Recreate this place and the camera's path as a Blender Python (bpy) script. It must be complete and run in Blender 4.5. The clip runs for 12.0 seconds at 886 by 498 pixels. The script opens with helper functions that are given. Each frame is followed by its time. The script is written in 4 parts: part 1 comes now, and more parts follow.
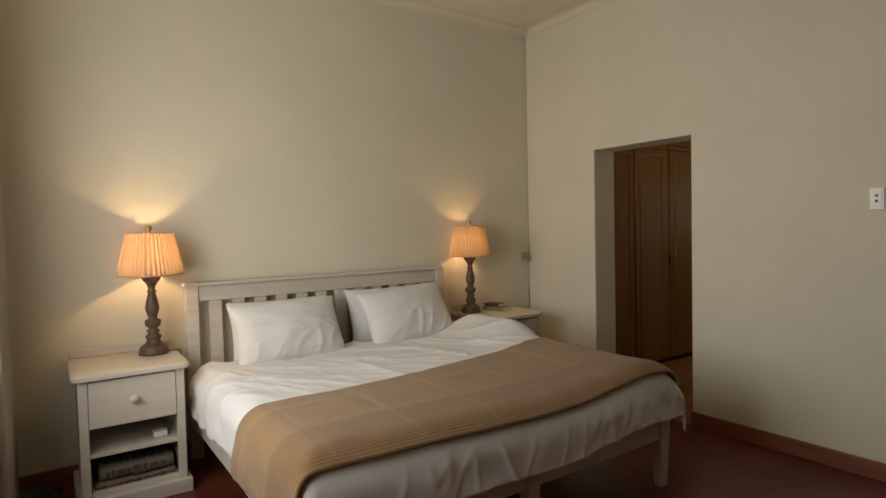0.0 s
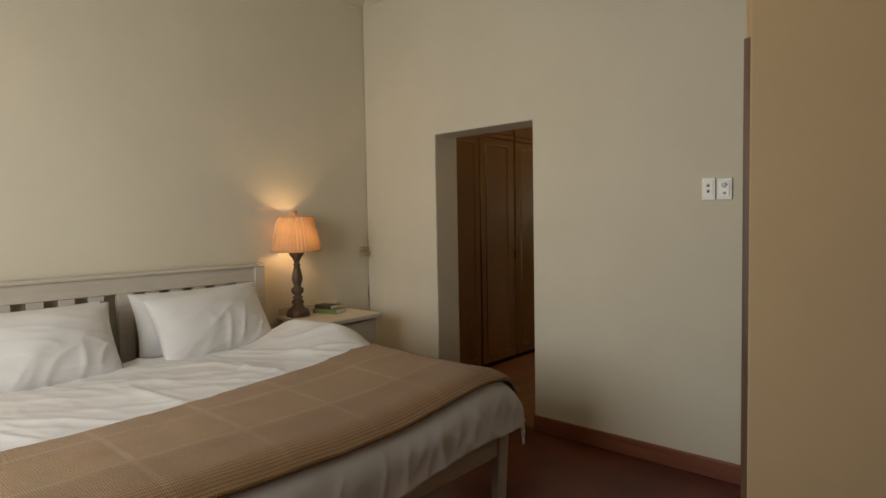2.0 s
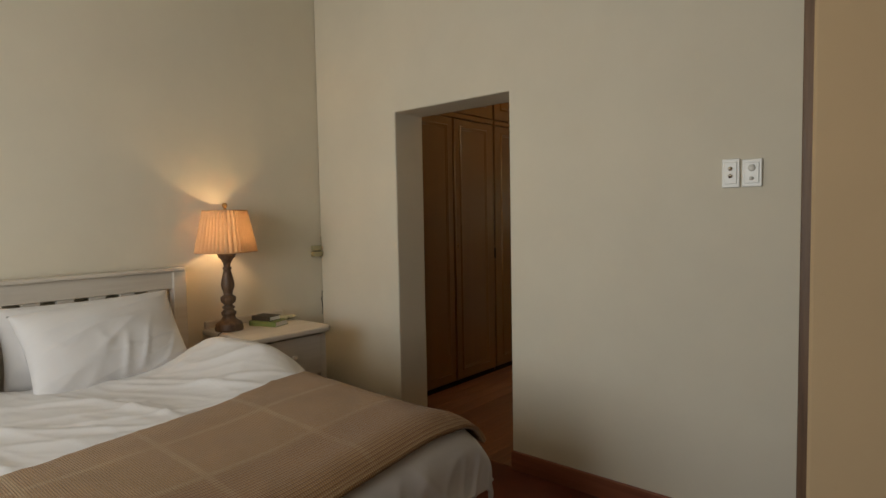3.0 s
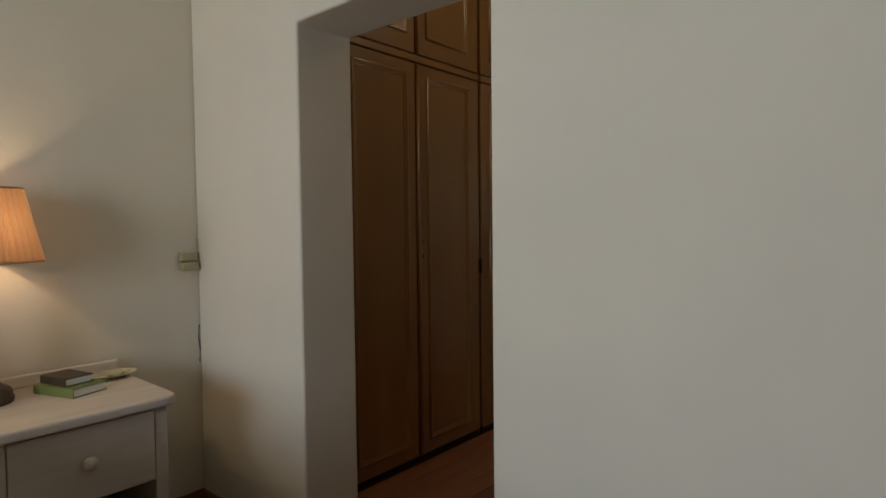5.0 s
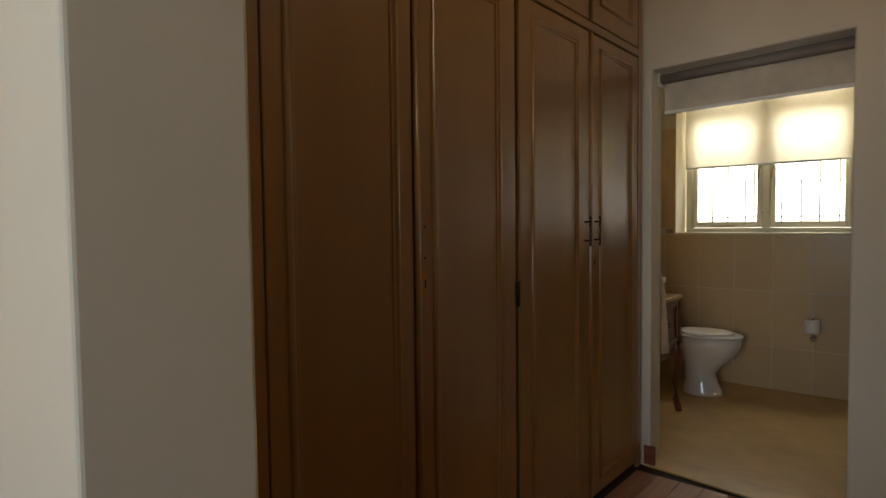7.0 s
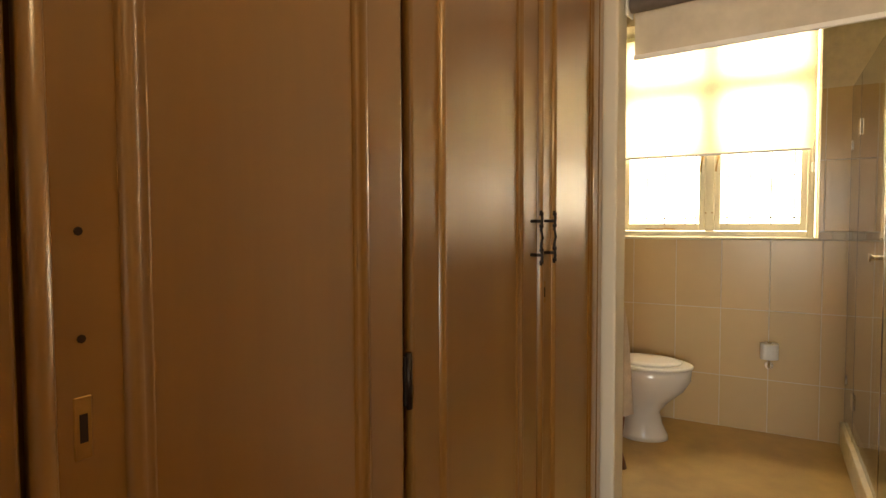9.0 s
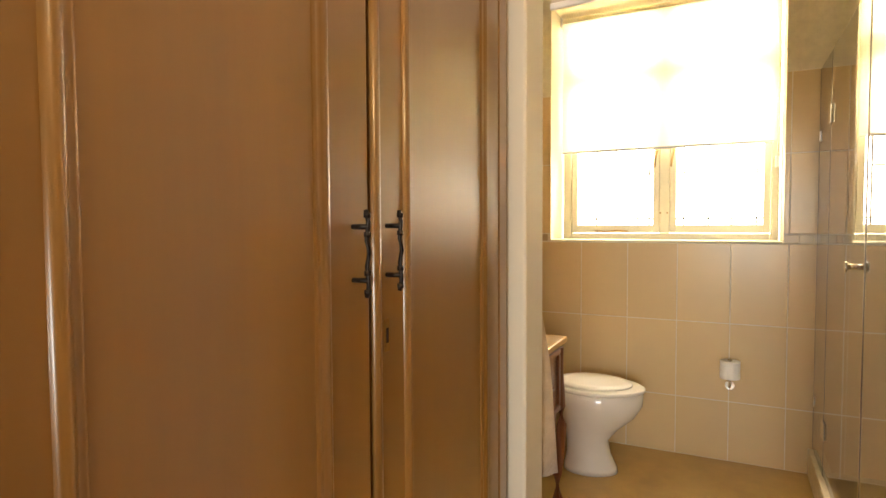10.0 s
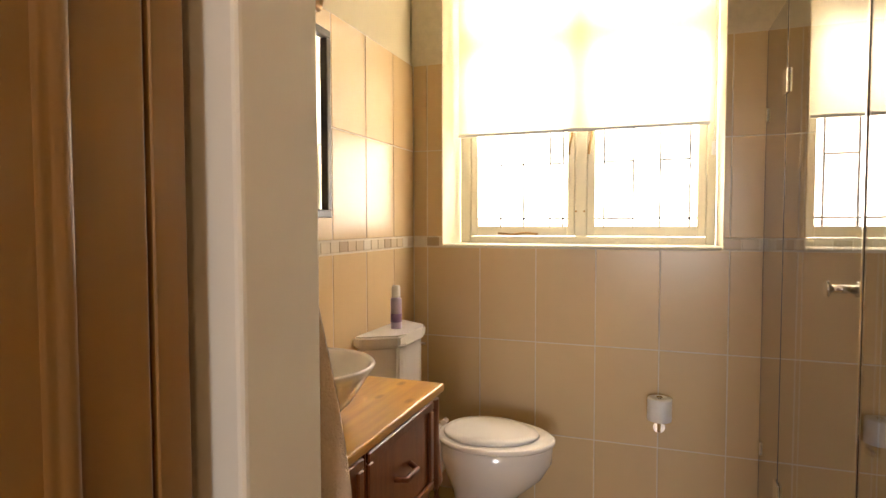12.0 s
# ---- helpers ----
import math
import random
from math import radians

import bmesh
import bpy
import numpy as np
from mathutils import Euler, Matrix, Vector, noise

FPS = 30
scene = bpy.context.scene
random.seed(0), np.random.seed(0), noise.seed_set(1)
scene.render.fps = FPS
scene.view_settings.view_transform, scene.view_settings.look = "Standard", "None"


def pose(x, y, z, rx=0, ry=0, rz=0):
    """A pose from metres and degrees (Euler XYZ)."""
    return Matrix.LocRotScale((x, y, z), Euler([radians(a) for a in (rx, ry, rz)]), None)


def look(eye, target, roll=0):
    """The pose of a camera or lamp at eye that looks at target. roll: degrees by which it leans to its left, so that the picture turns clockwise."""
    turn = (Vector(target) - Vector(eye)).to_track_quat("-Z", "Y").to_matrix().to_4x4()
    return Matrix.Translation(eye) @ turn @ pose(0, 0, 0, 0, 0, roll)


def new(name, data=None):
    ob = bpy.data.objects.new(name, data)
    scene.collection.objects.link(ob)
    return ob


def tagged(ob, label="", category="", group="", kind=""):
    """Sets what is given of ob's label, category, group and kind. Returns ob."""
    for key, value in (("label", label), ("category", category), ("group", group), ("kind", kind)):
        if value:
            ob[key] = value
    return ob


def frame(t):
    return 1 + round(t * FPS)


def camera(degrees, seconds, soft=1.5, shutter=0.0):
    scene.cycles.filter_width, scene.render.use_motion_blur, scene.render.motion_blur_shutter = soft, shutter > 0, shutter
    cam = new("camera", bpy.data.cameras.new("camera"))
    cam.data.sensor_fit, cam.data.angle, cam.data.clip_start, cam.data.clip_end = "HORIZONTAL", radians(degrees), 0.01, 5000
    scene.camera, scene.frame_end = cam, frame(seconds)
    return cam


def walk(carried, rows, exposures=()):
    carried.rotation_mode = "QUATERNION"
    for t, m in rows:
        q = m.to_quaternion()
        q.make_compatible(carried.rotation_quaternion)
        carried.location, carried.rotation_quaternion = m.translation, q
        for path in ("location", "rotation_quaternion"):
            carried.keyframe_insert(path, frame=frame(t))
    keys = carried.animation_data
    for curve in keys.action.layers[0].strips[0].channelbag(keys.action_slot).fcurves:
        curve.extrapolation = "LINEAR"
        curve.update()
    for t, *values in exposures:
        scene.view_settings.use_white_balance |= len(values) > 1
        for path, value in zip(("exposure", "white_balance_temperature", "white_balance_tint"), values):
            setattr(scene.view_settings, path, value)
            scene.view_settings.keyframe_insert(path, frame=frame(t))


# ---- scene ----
cam = camera(75.3, 12.0)
PATH = [
    (0, (3.998, -3.743, 1.452), (2.354, -2.607, 1.377), -1.3),
    (0.5, (4.031, -3.714, 1.451), (2.475, -2.459, 1.37), -1.23),
    (1, (4.017, -3.631, 1.437), (2.544, -2.283, 1.35), -1.27),
    (1.5, (3.9, -3.448, 1.408), (2.51, -2.012, 1.319), -1.0),
    (2, (3.745, -3.231, 1.409), (2.415, -1.74, 1.312), -1.0),
    (2.5, (3.591, -2.891, 1.383), (2.28, -1.384, 1.284), -1.0),
    (2.7, (3.518, -2.774, 1.4), (2.216, -1.26, 1.286), -1.08),
    (4.3, (2.939, -1.687, 1.334), (1.613, -0.192, 1.244), -0.72),
    (4.5, (2.827, -1.547, 1.317), (1.505, -0.048, 1.238), -0.8),
    (5, (2.578, -1.259, 1.32), (1.272, 0.255, 1.235), -0.6),
    (5.5, (2.354, -0.912, 1.308), (1.04, 0.592, 1.217), -0.7),
    (6, (2.083, -0.627, 1.287), (0.764, 0.873, 1.22), -1.05),
    (6.5, (1.831, -0.434, 1.346), (0.526, 1.078, 1.249), -0.4),
    (6.7, (1.747, -0.354, 1.337), (0.434, 1.151, 1.248), -0.69),
    (8.3, (1.08, 0.338, 1.331), (0.004, 2.021, 1.237), 0.0),
    (8.5, (1.03, 0.47, 1.324), (-0.022, 2.168, 1.234), -0.3),
    (9, (0.961, 0.799, 1.331), (-0.054, 2.52, 1.241), -0.2),
    (9.5, (0.972, 1.099, 1.332), (0.003, 2.847, 1.24), -0.1),
    (10, (0.964, 1.417, 1.34), (0.037, 3.187, 1.25), -0.3),
    (10.5, (0.932, 1.71, 1.34), (0.052, 3.503, 1.249), -0.2),
    (11, (0.907, 1.909, 1.34), (0.099, 3.738, 1.253), -0.2),
    (11.5, (0.91, 2.13, 1.337), (0.157, 3.981, 1.249), -0.2),
    (12, (0.909, 2.316, 1.337), (0.195, 4.182, 1.248), -0.1),
]
EXPOSURES = [(0, -0.1, 7500, 10), (2.5, -0.02, 7350, 10), (4.5, 0.05, 6250, 10), (5.5, 0.12, 5950, 10), (6.5, 0.30, 5750, 10), (6.9, 0.36, 6000, 10),
             (8.5, 1.42, 8200, 13), (9.5, 2.28, 7600, 12), (10.5, 2.66, 7150, 12), (12, 2.18, 6700, 20)]
walk(cam, [(t, look(eye, target, roll)) for t, eye, target, roll in PATH], EXPOSURES)

# ---- world and light ----
world = bpy.data.worlds.new("sky_world")
scene.world = world
world.use_nodes = True
wt = world.node_tree
sky = wt.nodes.new("ShaderNodeTexSky")
sky.sky_type = "NISHITA"
sky.sun_disc = False
sky.sun_elevation = radians(38)
sky.sun_rotation = radians(150)
wt.links.new(sky.outputs[0], wt.nodes["Background"].inputs[0])
wt.nodes["Background"].inputs[1].default_value = 0.12


def lamp(name, kind, m, power, color, size=0.1, size_y=None):
    data = bpy.data.lights.new(name, kind)
    data.energy, data.color = power, color
    if kind == "AREA":
        data.shape, data.size, data.size_y = "RECTANGLE", size, size_y or size
    elif kind == "SUN":
        data.angle = radians(0.6)
    else:
        data.shadow_soft_size = size
    ob = new(name, data)
    ob.matrix_world = m
    return ob


lamp("sun", "SUN", look((0, 0, 6), (0.9, -1.6, 4.6)), 3.0, (1, 0.95, 0.86))
# daylight in the bedroom window, behind the camera
lamp("bedroom_daylight", "AREA", look((1.775, -4.16, 1.62), (1.775, 0, 2.75)), 52, (0.84, 0.92, 1.0), 1.9, 1.5)


# daylight in the upper half of the bathroom window, behind its blind
# the far end of the passage stands a little askew to the bedroom
PASS = pose(-0.2215, 0.1274, 0, 0, 0, -5.994)
BATH = PASS @ pose(0.298, 5.1055, 0, 0, 0, 7)
lamp("bathroom_daylight", "AREA", BATH @ look((-0.12, 0.36, 2.31), (-0.12, -1, 2.31)), 28, (1.0, 0.95, 0.84), 1.2, 0.78)


# ---- materials ----
def mat(name, color, rough=0.6, metal=0.0, spec=0.5, var=0.0, scale=4.0, bump=0.0, bscale=60.0, stretch=(1, 1, 1),
        color2=None, rand=0.0, coat=0.0, sheen=0.0):
    m = bpy.data.materials.new(name)
    m.use_nodes = True
    nt = m.node_tree
    b = nt.nodes["Principled BSDF"]
    b.inputs["Base Color"].default_value = (*color, 1)
    b.inputs["Roughness"].default_value = rough
    b.inputs["Metallic"].default_value = metal
    b.inputs["Specular IOR Level"].default_value = spec
    b.inputs["Coat Weight"].default_value = coat
    b.inputs["Sheen Weight"].default_value = sheen
    tc = nt.nodes.new("ShaderNodeTexCoord")
    mp = nt.nodes.new("ShaderNodeMapping")
    mp.inputs["Scale"].default_value = stretch
    nt.links.new(tc.outputs["Object"], mp.inputs[0])
    if var or color2:
        n1 = nt.nodes.new("ShaderNodeTexNoise")
        n1.inputs["Scale"].default_value = scale
        n1.inputs["Detail"].default_value = 6
        n1.inputs["Roughness"].default_value = 0.62
        nt.links.new(mp.outputs[0], n1.inputs["Vector"])
        ramp = nt.nodes.new("ShaderNodeValToRGB")
        c2 = color2 or tuple(c * (1 - var) for c in color)
        c1 = color if color2 else tuple(min(1, c * (1 + var)) for c in color)
        ramp.color_ramp.elements[0].position, ramp.color_ramp.elements[1].position = 0.32, 0.68
        ramp.color_ramp.elements[0].color, ramp.color_ramp.elements[1].color = (*c2, 1), (*c1, 1)
        nt.links.new(n1.outputs["Fac"], ramp.inputs[0])
        out = ramp.outputs[0]
        if rand:
            info = nt.nodes.new("ShaderNodeObjectInfo")
            mr = nt.nodes.new("ShaderNodeMapRange")
            mr.inputs["To Min"].default_value, mr.inputs["To Max"].default_value = 1 - rand, 1 + rand
            nt.links.new(info.outputs["Random"], mr.inputs["Value"])
            hs = nt.nodes.new("ShaderNodeHueSaturation")
            nt.links.new(mr.outputs[0], hs.inputs["Value"])
            nt.links.new(out, hs.inputs["Color"])
            out = hs.outputs[0]
        nt.links.new(out, b.inputs["Base Color"])
        mr2 = nt.nodes.new("ShaderNodeMapRange")
        mr2.inputs["To Min"].default_value, mr2.inputs["To Max"].default_value = rough * 0.9, min(1, rough * 1.12)
        nt.links.new(n1.outputs["Fac"], mr2.inputs["Value"])
        nt.links.new(mr2.outputs[0], b.inputs["Roughness"])
    if bump:
        n2 = nt.nodes.new("ShaderNodeTexNoise")
        n2.inputs["Scale"].default_value = bscale
        n2.inputs["Detail"].default_value = 5
        nt.links.new(mp.outputs[0], n2.inputs["Vector"])
        bp = nt.nodes.new("ShaderNodeBump")
        bp.inputs["Strength"].default_value = bump
        bp.inputs["Distance"].default_value = 0.01
        nt.links.new(n2.outputs["Fac"], bp.inputs["Height"])
        nt.links.new(bp.outputs[0], b.inputs["Normal"])
    return m


def wood(name, dark, light, rough=0.45, axis="z", scale=6.0, coat=0.0, bump=0.12, rand=0.0):
    st = {"x": (0.5, 9, 9), "y": (9, 0.5, 9), "z": (9, 9, 0.5)}[axis]
    return mat(name, light, rough, 0, 0.5, 0.1, scale, bump, 30, st, color2=dark, coat=coat, rand=rand)


def knit(name, color, color2):
    m = mat(name, color, 0.95, 0, 0.1, 0.1, 7, 0, sheen=0.3)
    nt = m.node_tree
    b = nt.nodes["Principled BSDF"]
    tc = nt.nodes.new("ShaderNodeTexCoord")
    sep = nt.nodes.new("ShaderNodeSeparateXYZ")
    nt.links.new(tc.outputs["UV"], sep.inputs[0])

    def stripe(socket, period, width):
        a = nt.nodes.new("ShaderNodeMath")
        a.operation = "MULTIPLY"
        a.inputs[1].default_value = 1 / period
        nt.links.new(socket, a.inputs[0])
        f = nt.nodes.new("ShaderNodeMath")
        f.operation = "FRACT"
        nt.links.new(a.outputs[0], f.inputs[0])
        c = nt.nodes.new("ShaderNodeMath")
        c.operation = "LESS_THAN"
        c.inputs[1].default_value = width / period
        nt.links.new(f.outputs[0], c.inputs[0])
        return c.outputs[0]

    mx = nt.nodes.new("ShaderNodeMath")
    mx.operation = "MAXIMUM"
    nt.links.new(stripe(sep.outputs[0], 0.31, 0.022), mx.inputs[0])
    nt.links.new(stripe(sep.outputs[1], 0.37, 0.022), mx.inputs[1])
    ns = nt.nodes.new("ShaderNodeTexNoise")
    ns.inputs["Scale"].default_value = 9
    mul = nt.nodes.new("ShaderNodeMath")
    mul.operation = "MULTIPLY"
    nt.links.new(mx.outputs[0], mul.inputs[0])
    nt.links.new(ns.outputs["Fac"], mul.inputs[1])
    mul.use_clamp = True
    soft = nt.nodes.new("ShaderNodeMath")
    soft.operation = "MULTIPLY"
    soft.inputs[1].default_value = 0.7
    nt.links.new(mul.outputs[0], soft.inputs[0])
    mul = soft
    mix = nt.nodes.new("ShaderNodeMixRGB")
    src = b.inputs["Base Color"].links[0].from_socket
    nt.links.new(mul.outputs[0], mix.inputs[0])
    nt.links.new(src, mix.inputs[1])
    mix.inputs[2].default_value = (*color2, 1)
    nt.links.new(mix.outputs[0], b.inputs["Base Color"])
    # ribbed front fold; the shade on its side away from the window is coloured in
    band = nt.nodes.new("ShaderNodeMapRange")
    band.inputs["From Min"].default_value, band.inputs["From Max"].default_value = 1.84, 1.92
    band.inputs["To Max"].default_value = 1.0
    nt.links.new(sep.outputs[0], band.inputs["Value"])
    rib = nt.nodes.new("ShaderNodeTexWave")
    rib.inputs["Scale"].default_value = 22
    rib.bands_direction = "X"
    nt.links.new(tc.outputs["UV"], rib.inputs["Vector"])
    rb = nt.nodes.new("ShaderNodeMath")
    rb.operation = "MULTIPLY"
    nt.links.new(band.outputs[0], rb.inputs[0])
    nt.links.new(rib.outputs["Fac"], rb.inputs[1])
    half = nt.nodes.new("ShaderNodeMath")
    half.operation = "MULTIPLY"
    half.inputs[1].default_value = 0.75
    nt.links.new(rb.outputs[0], half.inputs[0])
    fold_shade = nt.nodes.new("ShaderNodeMixRGB")
    nt.links.new(half.outputs[0], fold_shade.inputs[0])
    nt.links.new(mix.outputs[0], fold_shade.inputs[1])
    fold_shade.inputs[2].default_value = (color[0] * 0.62, color[1] * 0.48, color[2] * 0.4, 1)
    nt.links.new(fold_shade.outputs[0], b.inputs["Base Color"])
    wv = nt.nodes.new("ShaderNodeTexWave")
    wv.inputs["Scale"].default_value = 44
    wv.bands_direction = "X"
    wv2 = nt.nodes.new("ShaderNodeTexWave")
    wv2.inputs["Scale"].default_value = 44
    wv2.bands_direction = "Y"
    nt.links.new(tc.outputs["UV"], wv.inputs["Vector"])
    nt.links.new(tc.outputs["UV"], wv2.inputs["Vector"])
    ad = nt.nodes.new("ShaderNodeMath")
    ad.operation = "MULTIPLY"
    nt.links.new(wv.outputs["Fac"], ad.inputs[0])
    nt.links.new(wv2.outputs["Fac"], ad.inputs[1])
    bp = nt.nodes.new("ShaderNodeBump")
    bp.inputs["Strength"].default_value = 0.8
    bp.inputs["Distance"].default_value = 0.005
    nt.links.new(ad.outputs[0], bp.inputs["Height"])
    # shade of the stitch hollows, put into the colour by weave height
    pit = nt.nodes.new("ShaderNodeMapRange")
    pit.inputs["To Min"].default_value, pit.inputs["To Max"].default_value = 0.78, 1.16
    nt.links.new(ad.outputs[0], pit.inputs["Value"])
    pit_shade = nt.nodes.new("ShaderNodeHueSaturation")
    nt.links.new(pit.outputs[0], pit_shade.inputs["Value"])
    nt.links.new(fold_shade.outputs[0], pit_shade.inputs["Color"])
    nt.links.new(pit_shade.outputs[0], b.inputs["Base Color"])
    nt.links.new(bp.outputs[0], b.inputs["Normal"])
    return m


def glassy(name, color, rough, alpha_mix=0.0, bump=0.0, bscale=60):
    m = bpy.data.materials.new(name)
    m.use_nodes = True
    nt = m.node_tree
    b = nt.nodes["Principled BSDF"]
    b.inputs["Base Color"].default_value = (*color, 1)
    b.inputs["Roughness"].default_value = rough
    b.inputs["Transmission Weight"].default_value = 1
    b.inputs["IOR"].default_value = 1.5
    if bump:
        tc = nt.nodes.new("ShaderNodeTexCoord")
        vo = nt.nodes.new("ShaderNodeTexNoise")
        vo.inputs["Scale"].default_value = bscale
        bp = nt.nodes.new("ShaderNodeBump")
        bp.inputs["Strength"].default_value = bump
        bp.inputs["Distance"].default_value = 0.02
        nt.links.new(tc.outputs["Object"], vo.inputs["Vector"])
        nt.links.new(vo.outputs["Fac"], bp.inputs["Height"])
        nt.links.new(bp.outputs[0], b.inputs["Normal"])
    return m


def cloth_through(name, color, share=0.45, var=0.06, scale=50):
    """Thin cloth that lets light through: part diffuse, part translucent."""
    m = mat(name, color, 0.9, 0, 0.1, var, scale)
    nt = m.node_tree
    b = nt.nodes["Principled BSDF"]
    tr = nt.nodes.new("ShaderNodeBsdfTranslucent")
    tr.inputs[0].default_value = (*color, 1)
    mx = nt.nodes.new("ShaderNodeMixShader")
    mx.inputs[0].default_value = share
    nt.links.new(b.outputs[0], mx.inputs[1])
    nt.links.new(tr.outputs[0], mx.inputs[2])
    nt.links.new(mx.outputs[0], nt.nodes["Material Output"].inputs[0])
    return m


def glow(name, color, strength):
    m = bpy.data.materials.new(name)
    m.use_nodes = True
    b = m.node_tree.nodes["Principled BSDF"]
    b.inputs["Base Color"].default_value = (*color, 1)
    b.inputs["Emission Color"].default_value = (*color, 1)
    b.inputs["Emission Strength"].default_value = strength
    return m


M_PLASTER = mat("plaster_cream", (0.75, 0.69, 0.565), 0.75, 0, 0.3, 0.035, 1.6, 0.12, 9)
M_PLASTER_BATH = mat("plaster_bath", (0.74, 0.66, 0.48), 0.7, 0, 0.3, 0.03, 2.0, 0.1, 12)
M_CEIL = mat("ceiling_paint", (0.74, 0.67, 0.53), 0.8, 0, 0.2, 0.03, 2, 0.05, 15)
M_FLOOR = mat("red_floor", (0.118, 0.028, 0.015), 0.40, 0, 0.5, 0.35, 3.0, 0.08, 25)
M_PLANK = wood("floor_plank", (0.20, 0.075, 0.035), (0.33, 0.14, 0.065), 0.4, "y", 3, bump=0.08, rand=0.15)
M_SKIRT = wood("red_skirting", (0.20, 0.06, 0.03), (0.30, 0.10, 0.05), 0.4, "x", 4)
M_SKIRT_Y = wood("red_skirting_side", (0.20, 0.06, 0.03), (0.30, 0.10, 0.05), 0.4, "y", 4)
M_WARD = wood("wardrobe_wood", (0.228, 0.106, 0.020), (0.278, 0.134, 0.025), 0.32, "z", 1.1, bump=0.0, coat=1.0)
M_WARD.node_tree.nodes["Principled BSDF"].inputs["Coat Roughness"].default_value = 0.3
M_WARD.node_tree.nodes["Principled BSDF"].inputs["Coat IOR"].default_value = 1.75
M_GAP = mat("dark_gap", (0.03, 0.015, 0.01), 0.8)
M_BLACKMETAL = mat("black_iron", (0.035, 0.028, 0.024), 0.42, 0.8, 0.5, 0.2, 40, 0.15, 80)
M_WHITEWASH = wood("whitewashed_wood", (0.58, 0.515, 0.435), (0.67, 0.61, 0.53), 0.5, "y", 3, bump=0.06)
M_LINEN = mat("white_linen", (0.72, 0.70, 0.69), 0.9, 0, 0.15, 0.03, 5, 0.1, 300, sheen=0.15)
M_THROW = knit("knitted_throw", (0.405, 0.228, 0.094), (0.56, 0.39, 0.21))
M_LAMPWOOD = wood("turned_lamp_wood", (0.055, 0.03, 0.018), (0.14, 0.085, 0.05), 0.45, "z", 5, bump=0.1)
M_SHADE = cloth_through("pleated_shade", (0.62, 0.41, 0.25), 0.19, 0.05, 30)
M_BRASS = mat("brass", (0.45, 0.28, 0.11), 0.35, 0.9, 0.5, 0.15, 20)
M_OLDPLASTIC = mat("aged_cream_plastic", (0.44, 0.38, 0.22), 0.45, 0, 0.4, 0.12, 15)
M_PIER = mat("tan_wall", (0.53, 0.375, 0.215), 0.7, 0, 0.3, 0.04, 1.5, 0.1, 10)
M_PLASTIC = mat("white_plastic", (0.84, 0.83, 0.78), 0.3)
M_CHROME = mat("chrome", (0.82, 0.80, 0.77), 0.12, 1.0)
M_TILE = mat("bath_tile", (0.69, 0.50, 0.275), 0.27, 0, 0.5, 0.012, 5, 0.0, 30, rand=0.05)
tnt = M_TILE.node_tree
tnt.links.remove(tnt.nodes["Principled BSDF"].inputs["Roughness"].links[0])
tinfo = tnt.nodes.new("ShaderNodeObjectInfo")
tmul = tnt.nodes.new("ShaderNodeMath")
tmul.operation = "MULTIPLY"
tmul.inputs[1].default_value = 37.0
tnt.links.new(tinfo.outputs["Random"], tmul.inputs[0])
tnt.links.new(tmul.outputs[0], tnt.nodes["Mapping"].inputs["Location"])
M_GROUT = mat("grout", (0.72, 0.64, 0.50), 0.85, 0, 0.2, 0.08, 20, 0.1, 120)
M_BATHFLOOR = mat("bath_floor_screed", (0.50, 0.335, 0.125), 0.40, 0, 0.5, 0.22, 2.2, 0.06, 18)
M_CERAMIC = mat("white_ceramic", (0.80, 0.755, 0.70), 0.12, 0, 0.6, coat=0.3)
M_SEAT = mat("toilet_seat_plastic", (0.80, 0.76, 0.70), 0.25)
M_VANTOP = wood("pine_top", (0.44, 0.21, 0.032), (0.62, 0.34, 0.055), 0.35, "y", 3, coat=0.2)
vnt = M_VANTOP.node_tree
vb = vnt.nodes["Principled BSDF"]
vvo = vnt.nodes.new("ShaderNodeTexVoronoi")
vvo.inputs["Scale"].default_value = 7.5
vmp = vnt.nodes.new("ShaderNodeMapping")
vmp.inputs["Scale"].default_value = (1.7, 0.8, 0.3)
vtc = vnt.nodes.new("ShaderNodeTexCoord")
vnt.links.new(vtc.outputs["Object"], vmp.inputs[0])
vnt.links.new(vmp.outputs[0], vvo.inputs["Vector"])
vlt = vnt.nodes.new("ShaderNodeMapRange")
vlt.inputs["From Min"].default_value, vlt.inputs["From Max"].default_value = 0.26, 0.10
vnt.links.new(vvo.outputs["Distance"], vlt.inputs["Value"])
vmix = vnt.nodes.new("ShaderNodeMixRGB")
vmix.inputs[2].default_value = (0.10, 0.04, 0.012, 1)
vnt.links.new(vlt.outputs[0], vmix.inputs[0])
vnt.links.new(vb.inputs["Base Color"].links[0].from_socket, vmix.inputs[1])
vnt.links.new(vmix.outputs[0], vb.inputs["Base Color"])
M_VANBODY = wood("vanity_dark_wood", (0.16, 0.050, 0.020), (0.27, 0.095, 0.038), 0.35, "z", 3, coat=0.3)
M_FRAME = mat("cream_window_paint", (0.76, 0.70, 0.52), 0.45, 0, 0.4, 0.04, 6, 0.05, 60)
M_PEBBLE = glassy("pebbled_glass", (0.97, 0.97, 0.95), 0.25, 0, 0.5, 70)
M_GLASS = glassy("shower_glass", (0.95, 0.962, 0.94), 0.0)
M_LEAD = mat("lead_came", (0.10, 0.10, 0.10), 0.5, 0.6)
M_BLIND = cloth_through("roller_blind_cloth", (0.80, 0.73, 0.56), 0.36)
M_BLIND2 = cloth_through("door_blind_cloth", (0.62, 0.56, 0.47), 0.35, 0.16, 9)
